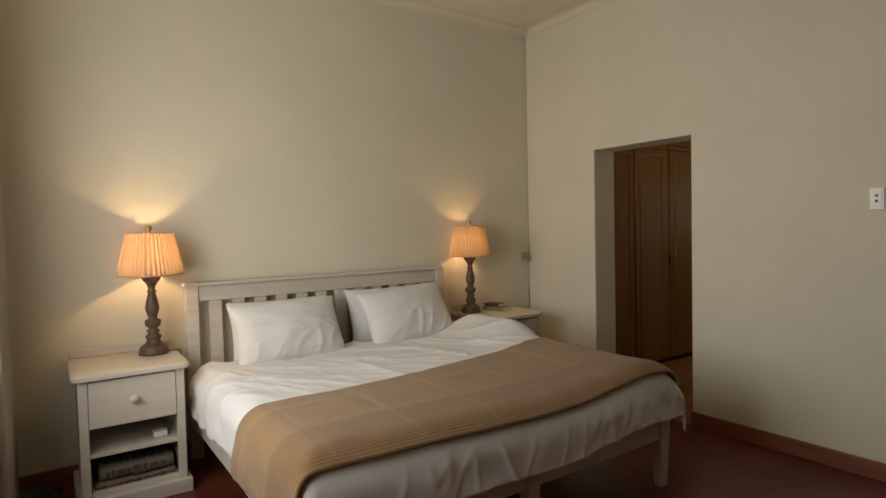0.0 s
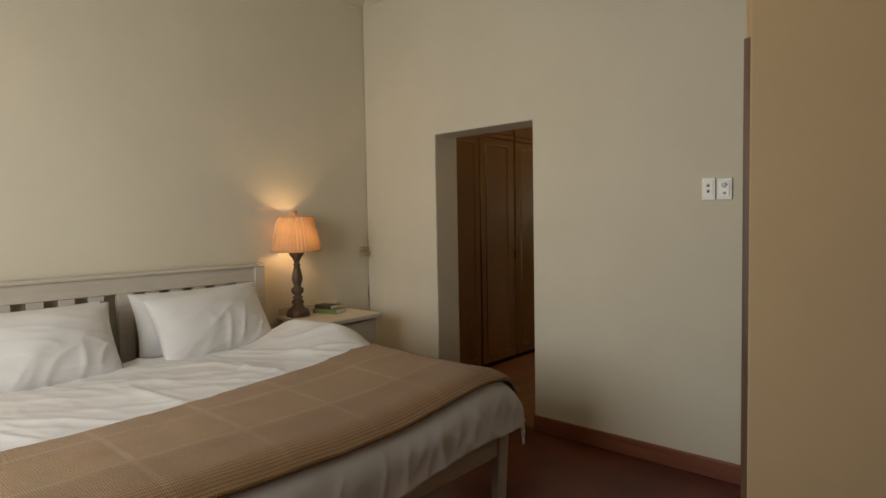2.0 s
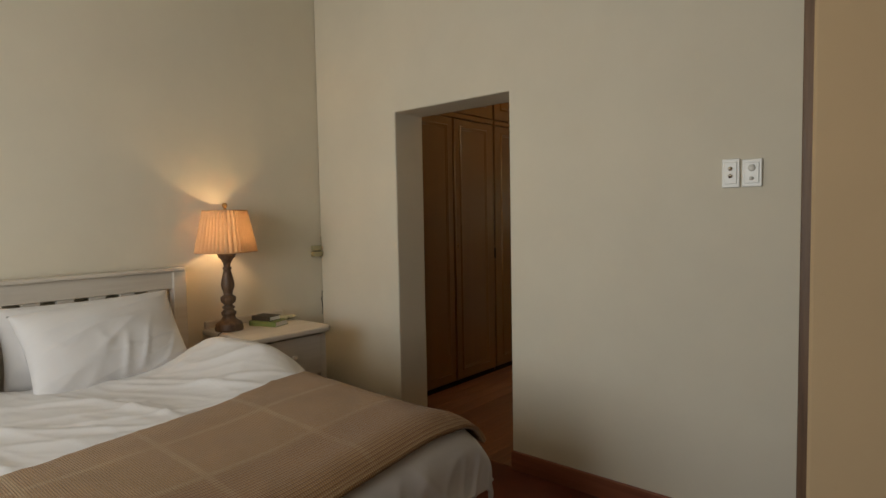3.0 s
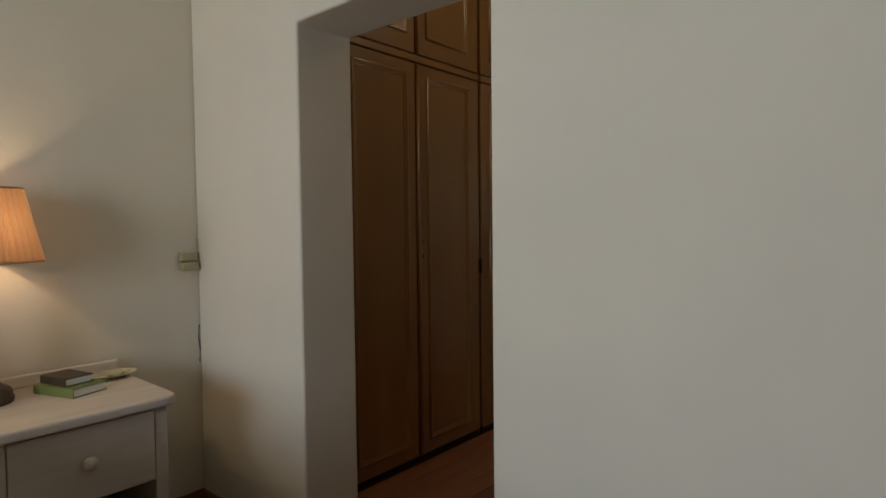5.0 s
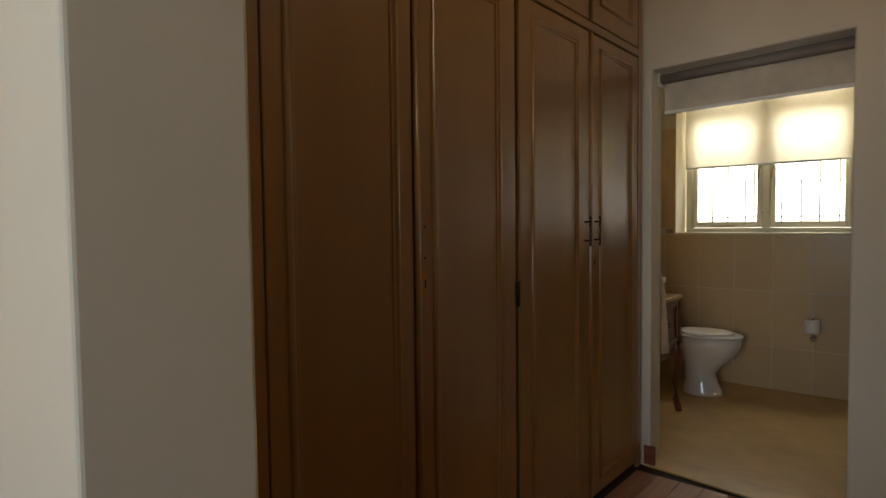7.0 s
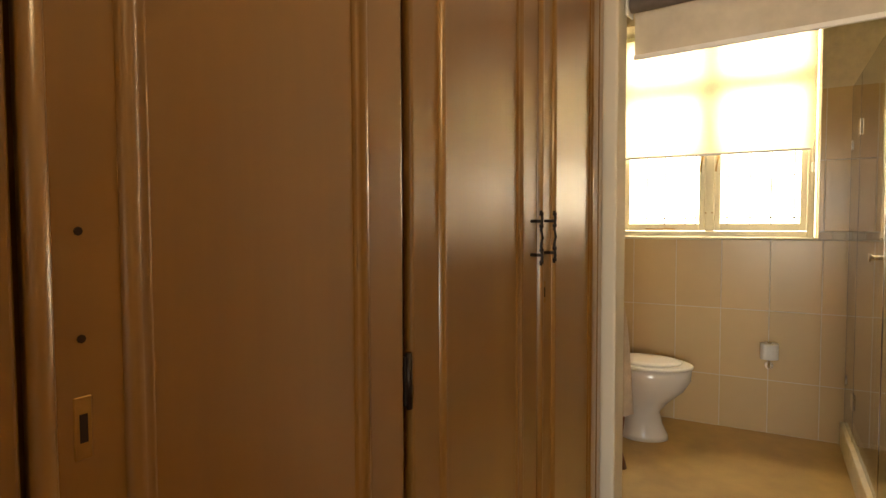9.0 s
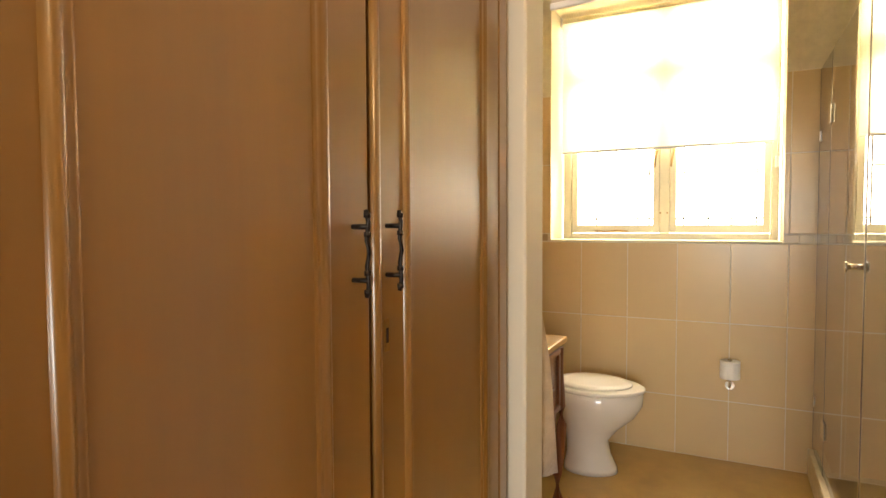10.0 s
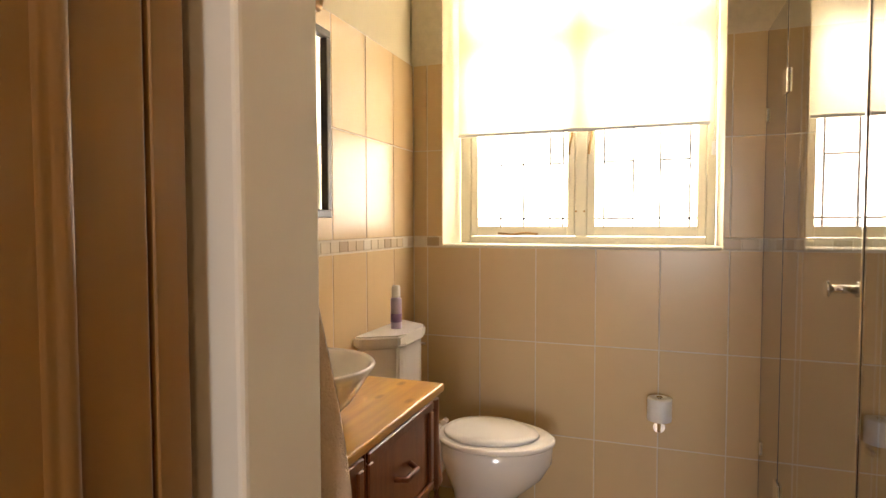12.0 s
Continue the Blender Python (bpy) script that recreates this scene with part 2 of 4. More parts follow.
M_ROLLTUBE = mat("grey_brown_roll", (0.30, 0.26, 0.22), 0.6, 0, 0.3, 0.1, 12)
M_TOWEL = mat("beige_towel", (0.56, 0.42, 0.28), 0.95, 0, 0.1, 0.1, 20, 0.5, 220, sheen=0.3)
M_PAPER = mat("paper_white", (0.88, 0.86, 0.82), 0.9, 0, 0.1, 0.04, 30, 0.1, 150)
M_MIRROR = mat("mirror", (0.9, 0.9, 0.9), 0.02, 1.0)
M_DARKFRAME = mat("dark_mirror_frame", (0.05, 0.035, 0.025), 0.4)
M_GREEN = mat("green_book", (0.17, 0.21, 0.06), 0.5, 0, 0.4, 0.1, 12)
M_DARKBOOK = mat("dark_book", (0.055, 0.04, 0.025), 0.5, 0, 0.4, 0.2, 12)
M_CURTAIN = cloth_through("pale_curtain", (0.66, 0.60, 0.50), 0.3)
M_CABLE = mat("black_cable", (0.02, 0.018, 0.016), 0.5)
M_NEWS = mat("newsprint", (0.20, 0.165, 0.13), 0.9, 0, 0.1, 0.1, 25)
M_INK = mat("news_ink", (0.075, 0.06, 0.05), 0.9)
M_REDINK = mat("news_red_ink", (0.35, 0.07, 0.04), 0.9)
M_BROWNEDGE = wood("brown_door_edge", (0.09, 0.045, 0.02), (0.20, 0.11, 0.055), 0.5, "z", 4)
M_LILAC = mat("lilac_bottle", (0.42, 0.36, 0.50), 0.3, 0, 0.5, 0.1, 20)
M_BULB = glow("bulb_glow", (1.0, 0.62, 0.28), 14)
M_SKYCARD = glow("bright_sky_backdrop", (1.0, 0.96, 0.87), 2.6)


# ---- mesh helpers ----
def link_mesh(name, bm, material, smooth=False):
    me = bpy.data.meshes.new(name)
    bm.normal_update()
    bm.to_mesh(me)
    bm.free()
    if material:
        me.materials.append(material)
    if smooth:
        for p in me.polygons:
            p.use_smooth = True
    return new(name, me)


def part(name, bm, material, parent, label="", smooth=False):
    ob = link_mesh(name, bm, material, smooth)
    ob.parent = parent
    if label:
        ob["label"] = label
    return ob


def piece(name, mesh, parent, loc, rot=None):
    ob = new(name, mesh)
    ob.parent = parent
    ob.location = loc
    if rot:
        ob.rotation_euler = rot
    return ob


def thing(name, m, label, category, group="", kind=""):
    ob = new(name)
    ob.empty_display_size = 0.1
    ob.matrix_world = m
    return tagged(ob, label, category, group, kind)


def structure(name, bm, material, label="", smooth=False, category=""):
    return tagged(link_mesh(name, bm, material, smooth), label, category or name.split("_")[0], "", "structure")


def box(bm, x0, x1, y0, y1, z0, z1, bevel=0.0, seg=1):
    tmp = bmesh.new()
    bmesh.ops.create_cube(tmp, size=1)
    for v in tmp.verts:
        v.co = ((x0 + x1) / 2 + v.co.x * (x1 - x0), (y0 + y1) / 2 + v.co.y * (y1 - y0), (z0 + z1) / 2 + v.co.z * (z1 - z0))
    if bevel:
        bmesh.ops.bevel(tmp, geom=tmp.edges[:], offset=bevel, segments=seg, affect="EDGES", profile=0.5)
    return join(bm, tmp)


def join(bm, tmp):
    mp = {}
    for v in tmp.verts:
        mp[v] = bm.verts.new(v.co)
    for f in tmp.faces:
        nf = bm.faces.new([mp[v] for v in f.verts])
        nf.smooth = f.smooth
    tmp.free()
    return bm


def cube(x0, x1, y0, y1, z0, z1, bevel=0.0, seg=1):
    return box(bmesh.new(), x0, x1, y0, y1, z0, z1, bevel, seg)


def lathe(profile, steps=28, ax=1.0, ay=1.0):
    """A turned shape about z from (radius, height) pairs."""
    bm = bmesh.new()
    rings = []
    for r, z in profile:
        rings.append([bm.verts.new((ax * r * math.cos(2 * math.pi * k / steps), ay * r * math.sin(2 * math.pi * k / steps), z))
                      for k in range(steps)])
    for a, b in zip(rings, rings[1:]):
        for k in range(steps):
            f = bm.faces.new((a[k], a[(k + 1) % steps], b[(k + 1) % steps], b[k]))
            f.smooth = True
    if profile[0][0] > 1e-4:
        bm.faces.new(rings[0][::-1])
    if profile[-1][0] > 1e-4:
        bm.faces.new(rings[-1])
    return bm


def rod(a, b, r, steps=12):
    a, b = Vector(a), Vector(b)
    bm = lathe([(r, 0), (r, (b - a).length)], steps)
    bmesh.ops.transform(bm, matrix=Matrix.Translation(a) @ (b - a).to_track_quat("Z", "Y").to_matrix().to_4x4(), verts=bm.verts)
    return bm


def tube(points, r, steps=8):
    """A bent rod through a few points."""
    bm = bmesh.new()
    pts = [Vector(p) for p in points]
    rings = []
    for i, p in enumerate(pts):
        d = (pts[min(i + 1, len(pts) - 1)] - pts[max(i - 1, 0)]).normalized()
        q = d.to_track_quat("Z", "Y")
        rings.append([bm.verts.new(p + q @ Vector((r * math.cos(2 * math.pi * k / steps), r * math.sin(2 * math.pi * k / steps), 0)))
                      for k in range(steps)])
    for a, b in zip(rings, rings[1:]):
        for k in range(steps):
            bm.faces.new((a[k], a[(k + 1) % steps], b[(k + 1) % steps], b[k])).smooth = True
    bm.faces.new(rings[0][::-1])
    bm.faces.new(rings[-1])
    return bm


def wall_grid(axis, lo, hi, u0, u1, z0, z1, holes=(), bevel=0.012, zcuts=(), shift=None):
    """A wall of one mesh with openings through it. axis: the axis across its thickness lo..hi; u runs along it."""
    us = sorted({u0, u1, *[h[0] for h in holes], *[h[1] for h in holes]})
    zs = sorted({z0, z1, *[h[2] for h in holes], *[h[3] for h in holes], *zcuts})

    def solid(i, j):
        if not (0 <= i < len(us) - 1 and 0 <= j < len(zs) - 1):
            return False
        cu, cz = (us[i] + us[i + 1]) / 2, (zs[j] + zs[j + 1]) / 2
        return not any(h[0] < cu < h[1] and h[2] < cz < h[3] for h in holes)

    bm = bmesh.new()
    cache = {}

    def v(i, j, s):
        if (i, j, s) not in cache:
            w = hi if s else lo
            cache[i, j, s] = bm.verts.new((w, us[i], zs[j]) if axis == "x" else (us[i], w, zs[j]))
        return cache[i, j, s]

    for i in range(len(us) - 1):
        for j in range(len(zs) - 1):
            if not solid(i, j):
                continue
            bm.faces.new((v(i, j, 0), v(i + 1, j, 0), v(i + 1, j + 1, 0), v(i, j + 1, 0)))
            bm.faces.new((v(i, j, 1), v(i, j + 1, 1), v(i + 1, j + 1, 1), v(i + 1, j, 1)))
            for di, dj, a, b in ((-1, 0, (i, j), (i, j + 1)), (1, 0, (i + 1, j + 1), (i + 1, j)),
                                 (0, -1, (i + 1, j), (i, j)), (0, 1, (i, j + 1), (i + 1, j + 1))):
                if not solid(i + di, j + dj):
                    bm.faces.new((v(*a, 0), v(*b, 0), v(*b, 1), v(*a, 1)))
    if shift:
        for q in bm.verts:
            q.co.x += shift(q.co)
    bmesh.ops.recalc_face_normals(bm, faces=bm.faces)
    if bevel:
        sharp = [e for e in bm.edges if len(e.link_faces) == 2 and e.link_faces[0].normal.dot(e.link_faces[1].normal) < 0.5]
        bmesh.ops.bevel(bm, geom=sharp, offset=bevel, segments=3, affect="EDGES", profile=0.5)
    return bm

# ---- structure: bedroom and dressing passage ----
H = 3.26
YS = -4.15
XE = 7.2
structure("wall_west", wall_grid("x", -0.25, 0.0, YS - 0.25, 0.255, -0.1, H + 0.1), M_PLASTER, "cream plastered wall behind the bed")
structure("wall_north", wall_grid("y", 0.0, 0.257, 0.003, XE + 0.25, -0.1, H + 0.1, [(0.799, 1.664, -0.2, 2.06)], 0.009), M_PLASTER,
          "cream plastered wall with a plain square opening")
# south and east walls stay out of view; tan dims and warms their bounce
structure("wall_south", wall_grid("y", YS - 0.25, YS, 0.003, XE + 0.25, -0.1, H + 0.1, [(0.80, 2.75, 0.85, 2.4)]), M_PIER,
          "unseen tan wall with the bedroom window")
structure("wall_east", wall_grid("x", XE, XE + 0.25, YS + 0.003, -0.003, -0.1, H + 0.1), M_PIER, "unseen closing wall, tan to warm the bounced light")
structure("wall_pier", wall_grid("y", -0.895, -0.79, 3.175, XE - 0.003, -0.1, H + 0.1, bevel=0.01), M_PIER,
          "tan plastered wall end standing out into the room")
structure("trim_pier", cube(3.152, 3.178, -0.885, -0.80, 0.0, 2.06, 0.003), M_BROWNEDGE, "dark brown wooden edge strip on the wall end", category="trim")
structure("trim_pier_top", cube(3.160, 3.178, -0.885, -0.80, 2.06, 2.32, 0.003), M_PIER, "cream painted top of the edge strip", category="trim")
structure("ceiling", cube(-0.25, XE + 0.25, YS - 0.25, 0.0, H, H + 0.1), M_CEIL, "pale cream flat ceiling")


def cornice(name, pts_a, pts_b, inward):
    """A coved strip between wall and ceiling from a to b; inward: the way into the room."""
    bm = bmesh.new()
    a, b, n = Vector(pts_a), Vector(pts_b), Vector(inward)
    prof = [(0.0, -0.062), (0.010, -0.062), (0.014, -0.05)]
    prof += [(0.014 + 0.045 * (1 - math.cos(k * math.pi / 12)), -0.05 + 0.045 * math.sin(k * math.pi / 12)) for k in range(1, 7)]
    prof += [(0.072, -0.004), (0.072, 0.0), (0.0, 0.0)]
    rows = [[bm.verts.new(p + n * d + Vector((0, 0, H + z - 0.001))) for d, z in prof] for p in (a, b)]
    for k in range(len(prof)):
        bm.faces.new((rows[0][k], rows[1][k], rows[1][(k + 1) % len(prof)], rows[0][(k + 1) % len(prof)]))
    bm.faces.new(rows[0])
    bm.faces.new(rows[1][::-1])
    bmesh.ops.recalc_face_normals(bm, faces=bm.faces)
    structure(name, bm, M_CEIL, "narrow coved plaster cornice", category="trim")


cornice("trim_cornice_west", (0.001, YS, 0), (0.001, -0.001, 0), (1, 0, 0))
cornice("trim_cornice_north", (0.075, -0.001, 0), (XE, -0.001, 0), (0, -1, 0))
structure("floor", cube(-0.25, XE + 0.25, YS - 0.25, 0.0, -0.1, 0.0), M_FLOOR, "dark red polished bedroom floor")


def skirting(name, x0, x1, y0, y1, along):
    bm = cube(x0, x1, y0, y1, 0.0005, 0.104, 0.004, 2)
    structure(name, bm, M_SKIRT if along == "x" else M_SKIRT_Y, "red-brown stained wooden skirting board", category="baseboard")


skirting("baseboard_west", 0.0005, 0.02, YS, -0.001, "y")
skirting("baseboard_north_left", 0.0205, 0.801, -0.02, -0.0005, "x")
skirting("baseboard_north_right", 1.666, 3.15, -0.02, -0.0005, "x")
skirting("baseboard_jamb", 0.8015, 0.821, -0.02, 0.257, "y")
skirting("baseboard_pier", 3.18, XE, -0.915, -0.8955, "x")

# dressing passage
structure("dressing_wall_west", wall_grid("x", -0.45, -0.22, 0.258, 3.05, -0.1, H + 0.1), M_PLASTER, "plain plastered wall behind the wardrobe", category="wall")
structure("dressing_wall_east", wall_grid("x", 2.6, 2.8, 0.258, 2.739, -0.1, H + 0.1), M_PLASTER, "plain plastered passage wall", category="wall")
def askew(ob):
    ob.matrix_world = PASS @ ob.matrix_world
    return ob


askew(structure("dressing_wall_north", wall_grid("y", 2.770, 2.95, -0.46, 2.8, -0.1, H + 0.1, [(0.397, 1.29, -0.2, 2.135)], 0.010, (),
                                                 lambda c: -0.031 if abs(c.x - 0.397) < 0.01 and c.y > 2.8 else 0.0), M_PLASTER,
                "cream wall with the bathroom opening", category="wall"))
structure("dressing_ceiling", cube(-0.45, 2.8, 0.0, 3.05, H, H + 0.1), M_CEIL, "pale flat ceiling", category="ceiling")
structure("dressing_floor_base", cube(-0.45, 2.8, 0.0, 2.95, -0.1, -0.012), M_GAP, "dark bed under the floor boards", category="floor")
skirting("baseboard_dressing", 0.428, 0.490, 2.835, 2.852, "x")

# ---- structure: bathroom, turned a little against the bedroom ----
B = BATH
BF = -0.085
TP = 0.292
UL, UR = -0.955, 1.72


def bath(ob):
    ob.matrix_world = B @ ob.matrix_world
    return ob


wb = bath(structure("bath_wall_north", wall_grid("y", 0.009, 0.33, -1.4, UR + 0.3, -0.2, H, [(-0.79, 0.556, 1.214, 2.76)], 0.006), M_PLASTER_BATH,
                    "tiled bathroom wall with the window opening", category="wall"))
wl = bath(structure("bath_wall_west", wall_grid("x", UL - 0.25, UL - 0.009, -2.6, 0.005, -0.2, H), M_PLASTER_BATH, "tiled bathroom wall with the mirror", category="wall"))
we = bath(structure("bath_wall_east", wall_grid("x", UR + 0.009, UR + 0.25, -2.35, 0.005, -0.2, H), M_PLASTER_BATH, "tiled shower wall", category="wall"))
bath(structure("bath_ceiling", cube(-1.25, UR + 0.3, -2.35, 0.33, 2.95, 3.05), M_CEIL, "pale bathroom ceiling", category="ceiling"))
askew(structure("bath_wall_south_left", wall_grid("y", 2.7, 2.949, -1.5, -0.462, -0.2, H), M_PLASTER_BATH, "plain bathroom wall", category="wall"))
bath(structure("bath_floor", cube(-1.1, 0.70, -2.45, 0.01, BF - 0.1, BF), M_BATHFLOOR, "ochre polished screed bathroom floor", category="floor"))
bath(structure("shower_floor", cube(0.775, UR + 0.01, -2.3, 0.01, BF - 0.1, BF + 0.03), M_GROUT, "pale shower floor", category="floor"))
askew(structure("trim_threshold", cube(0.37, 1.285, 2.765, 2.955, BF - 0.05, -0.004, 0.004), M_BATHFLOOR, "screed threshold step into the bathroom", category="trim"))


def tile_mesh(w, h, name="tile"):
    bm = cube(-w / 2, w / 2, -0.004, 0.004, -h / 2, h / 2, 0.0015)
    me = bpy.data.meshes.new(name)
    bm.to_mesh(me)
    bm.free()
    me.materials.append(M_TILE)
    return me


TILE_CACHE = {}


def lay_tile(parent, u0, u1, z0, z1, side="n"):
    g = 0.0026
    w, h = round(u1 - u0 - 2 * g, 4), round(z1 - z0 - 2 * g, 4)
    if w < 0.012 or h < 0.012:
        return
    if (w, h) not in TILE_CACHE:
        TILE_CACHE[w, h] = tile_mesh(w, h)
    c = ((u0 + u1) / 2, (z0 + z1) / 2)
    ob = new("tile", TILE_CACHE[w, h])
    j = random.uniform(-0.0006, 0.0006)
    ob.parent = parent
    ob.matrix_parent_inverse = Matrix()
    if side == "n":
        ob.location = (c[0], 0.0045 + j, c[1])
    elif side == "w":
        ob.location = (UL - 0.0045 + j, c[0], c[1])
        ob.rotation_euler = (0, 0, radians(90))
    else:
        ob.location = (UR + 0.0045 + j, c[0], c[1])
        ob.rotation_euler = (0, 0, radians(90))


ROWS_LOW = [(BF, 0.272), (0.272, 0.738), (0.738, 1.212)]
ROWS_TOP = [(1.268, 1.722), (1.722, 2.175)]


def joints(lo, hi, start):
    ks = [lo, hi]
    k = start
    while k > lo:
        k -= TP
    while k < hi:
        if lo + 0.01 < k < hi - 0.01:
            ks.append(k)
        k += TP
    return sorted(ks)


def run(lo, hi, start, rows, parent, side):
    js = joints(lo, hi, start)
    for a, b in zip(js, js[1:]):
        for z0, z1 in rows:
            lay_tile(parent, a, b, z0, z1, side)


# grout bed behind the tiles
bath(structure("trim_grout_north", wall_grid("y", 0.0022, 0.0085, UL, UR, BF, 2.176, [(-0.79, 0.556, 1.214, 2.9)], 0), M_GROUT, "pale grout between the wall tiles", category="trim"))
bath(structure("trim_grout_west", cube(UL - 0.0085, UL - 0.0022, -2.3, 0.004, BF, 2.176), M_GROUT, "pale grout between the wall tiles", category="trim"))
bath(structure("trim_grout_east", cube(UR + 0.0022, UR + 0.0085, -2.3, 0.004, BF, 2.176), M_GROUT, "pale grout between the wall tiles", category="trim"))


# ---- bathroom window ----
def casement(win, u0, u1, z0, z1, v, lead_u=(), lead_z=(), handle=True):
    bm = bmesh.new()
    s = 0.038
    for b in ((u0, u0 + s, z0, z1), (u1 - s, u1, z0, z1), (u0 + s, u1 - s, z0, z0 + s + 0.015), (u0 + s, u1 - s, z1 - s, z1)):
        box(bm, b[0], b[1], v - 0.02, v + 0.02, b[2], b[3], 0.004)
    sash = part("sash", bm, M_FRAME, win)
    pane = part("pane", cube(u0 + s - 0.004, u1 - s + 0.004, v - 0.003, v + 0.003, z0 + s, z1 - s + 0.004), M_PEBBLE, sash, "pebbled obscure glass pane")
    pane.visible_shadow = False
    for u in lead_u:
        part("lead_came", cube(u - 0.0045, u + 0.0045, v - 0.008, v + 0.007, z0 + s + 0.015, z1 - s), M_LEAD, sash)
    for a, b, z in lead_z:
        part("lead_came", cube(a, b, v - 0.0075, v + 0.0065, z - 0.0045, z + 0.0045), M_LEAD, sash)


win = thing("window_1", B, "cream painted casement window with pebbled leaded panes", "window", kind="structure")
bm = bmesh.new()
WV = 0.30
for b in ((-0.775, -0.715, 1.216, 2.755), (0.505, 0.55, 1.216, 2.755), (-0.715, 0.505, 1.216, 1.266), (-0.715, 0.505, 2.69, 2.755),
          (-0.135, -0.072, 1.266, 2.69), (-0.715, -0.135, 2.27, 2.33), (-0.072, 0.505, 2.27, 2.33)):
    box(bm, b[0], b[1], WV - 0.035, WV + 0.03, b[2], b[3], 0.005)
part("window_frame", bm, M_FRAME, win)
part("window_sill", cube(-0.786, 0.552, -0.012, 0.262, 1.2145, 1.228, 0.004), M_FRAME, win, "cream painted window sill")
casement(win, -0.713, -0.137, 1.268, 2.268, WV - 0.012, (-0.545, -0.415, -0.27, -0.20),
         ((-0.675, -0.175, 1.362), (-0.545, -0.415, 1.66), (-0.27, -0.20, 1.66), (-0.545, -0.415, 1.95)))
casement(win, -0.070, 0.503, 1.268, 2.268, WV - 0.012, (0.013, 0.16, 0.29, 0.43),
         ((-0.032, 0.465, 1.362), (0.013, 0.16, 1.66), (0.29, 0.43, 1.66)))
casement(win, -0.713, -0.137, 2.332, 2.688, WV - 0.012, (-0.545, -0.30))
casement(win, -0.070, 0.503, 2.332, 2.688, WV - 0.012, (0.13, 0.36))
for u in (-0.155, -0.052):
    part("casement_fastener", tube([(u, WV - 0.04, 1.86), (u + 0.004, WV - 0.052, 1.80), (u - 0.008, WV - 0.05, 1.74), (u - 0.012, WV - 0.045, 1.70)], 0.007), M_BRASS, win, "dark brass casement fastener")
part("casement_stay", tube([(-0.55, WV - 0.05, 1.282), (-0.47, WV - 0.055, 1.276), (-0.40, WV - 0.05, 1.285), (-0.33, WV - 0.045, 1.278)], 0.006), M_BRASS, win, "dark brass casement stay")
for u in (-0.128, -0.085):
    part("screw_head", rod((u, WV - 0.034, 1.40), (u, WV - 0.042, 1.40), 0.006, 8), M_BRASS, win)
sky_card = bath(structure("backdrop", cube(-2.2, 2.0, 1.3, 1.32, 0.0, 4.2), M_SKYCARD, "bright hazy daylight outside the window"))


def roller_blind(m, x0, x1, top, bottom, material, label, r=0.028, chain=True, tube_mat=None, cloth_side=-1):
    t = thing("roller_blind", m, label, "blind")
    part("roller_tube", rod((x0 + 0.01, 0, top - r), (x1 - 0.01, 0, top - r), r, 20), tube_mat or material, t)
    bm = bmesh.new()
    n = 24
    rows = []
    for k in range(n + 1):
        x = x0 + 0.015 + (x1 - x0 - 0.03) * k / n
        w = 0.002 * math.sin(k * 1.1) + 0.0015 * math.sin(k * 2.7)
        rows.append([bm.verts.new((x, cloth_side * (r - 0.002) + w * j, top - r + (bottom - top + r) * j)) for j in (0, 0.5, 1)])
    for a, b in zip(rows, rows[1:]):
        for j in range(2):
            bm.faces.new((a[j], b[j], b[j + 1], a[j + 1])).smooth = True
    part("blind_cloth", bm, material, t)
    part("bottom_bar", cube(x0 + 0.012, x1 - 0.012, cloth_side * r - 0.007, cloth_side * r + 0.007, bottom - 0.012, bottom + 0.006, 0.004, 2), M_PLASTIC, t, "slim pale bottom bar")
    for x in (x0, x1 - 0.008):
        part("bracket", cube(x, x + 0.008, -0.035, 0.03, top - 0.065, top + 0.004, 0.002), M_PLASTIC, t)
    if chain:
        part("bead_chain", tube([(x1 + 0.004, -0.035, top - 0.03), (x1 + 0.006, -0.04, bottom + 0.1), (x1 + 0.004, -0.04, bottom - 0.10)], 0.0025, 6), M_PLASTIC, t)
        part("chain_weight", cube(x1 - 0.006, x1 + 0.014, -0.048, -0.032, bottom - 0.16, bottom - 0.095, 0.005, 2), M_PLASTIC, t)
    return t


roller_blind(B @ pose(0, 0.22, 0), -0.777, 0.524, 2.74, 1.822, M_BLIND, "cream roller blind half lowered over the bathroom window")
roller_blind(PASS @ pose(0, 2.862, 0), 0.400, 1.287, 2.125, 1.925, M_BLIND2, "beige roller blind nearly rolled up in the opening", 0.026, False, M_ROLLTUBE, 1)


# ---- wardrobe ----
def panelled_door(parent, y0, y1, z0, z1, margin_l, margin_r, mt, mb, x=0.42):
    th = 0.022
    d = part("door", cube(x - th, x, y0 + 0.002, y1 - 0.002, z0, z1, 0.005, 3), M_WARD, parent)
    bm = bmesh.new()
    a0, a1, b0, b1 = y0 + margin_l, y1 - margin_r, z0 + mb, z1 - mt
    prof = [(0, 0.0), (0.001, 0.005), (0.004, 0.009), (0.009, 0.011), (0.014, 0.010), (0.018, 0.006), (0.021, 0.0045), (0.026, 0.006), (0.030, 0.004), (0.032, 0.0)]
    rings = []
    for inset, hgt in prof:
        rings.append([bm.verts.new((x - 0.0005 + hgt, yy, zz)) for yy, zz in
                      ((a0 + inset, b0 + inset), (a1 - inset, b0 + inset), (a1 - inset, b1 - inset), (a0 + inset, b1 - inset))])
    for r0, r1 in zip(rings, rings[1:]):
        for k in range(4):
            bm.faces.new((r0[k], r0[(k + 1) % 4], r1[(k + 1) % 4], r1[k])).smooth = True
    part("moulding", bm, M_WARD, d)
    return d


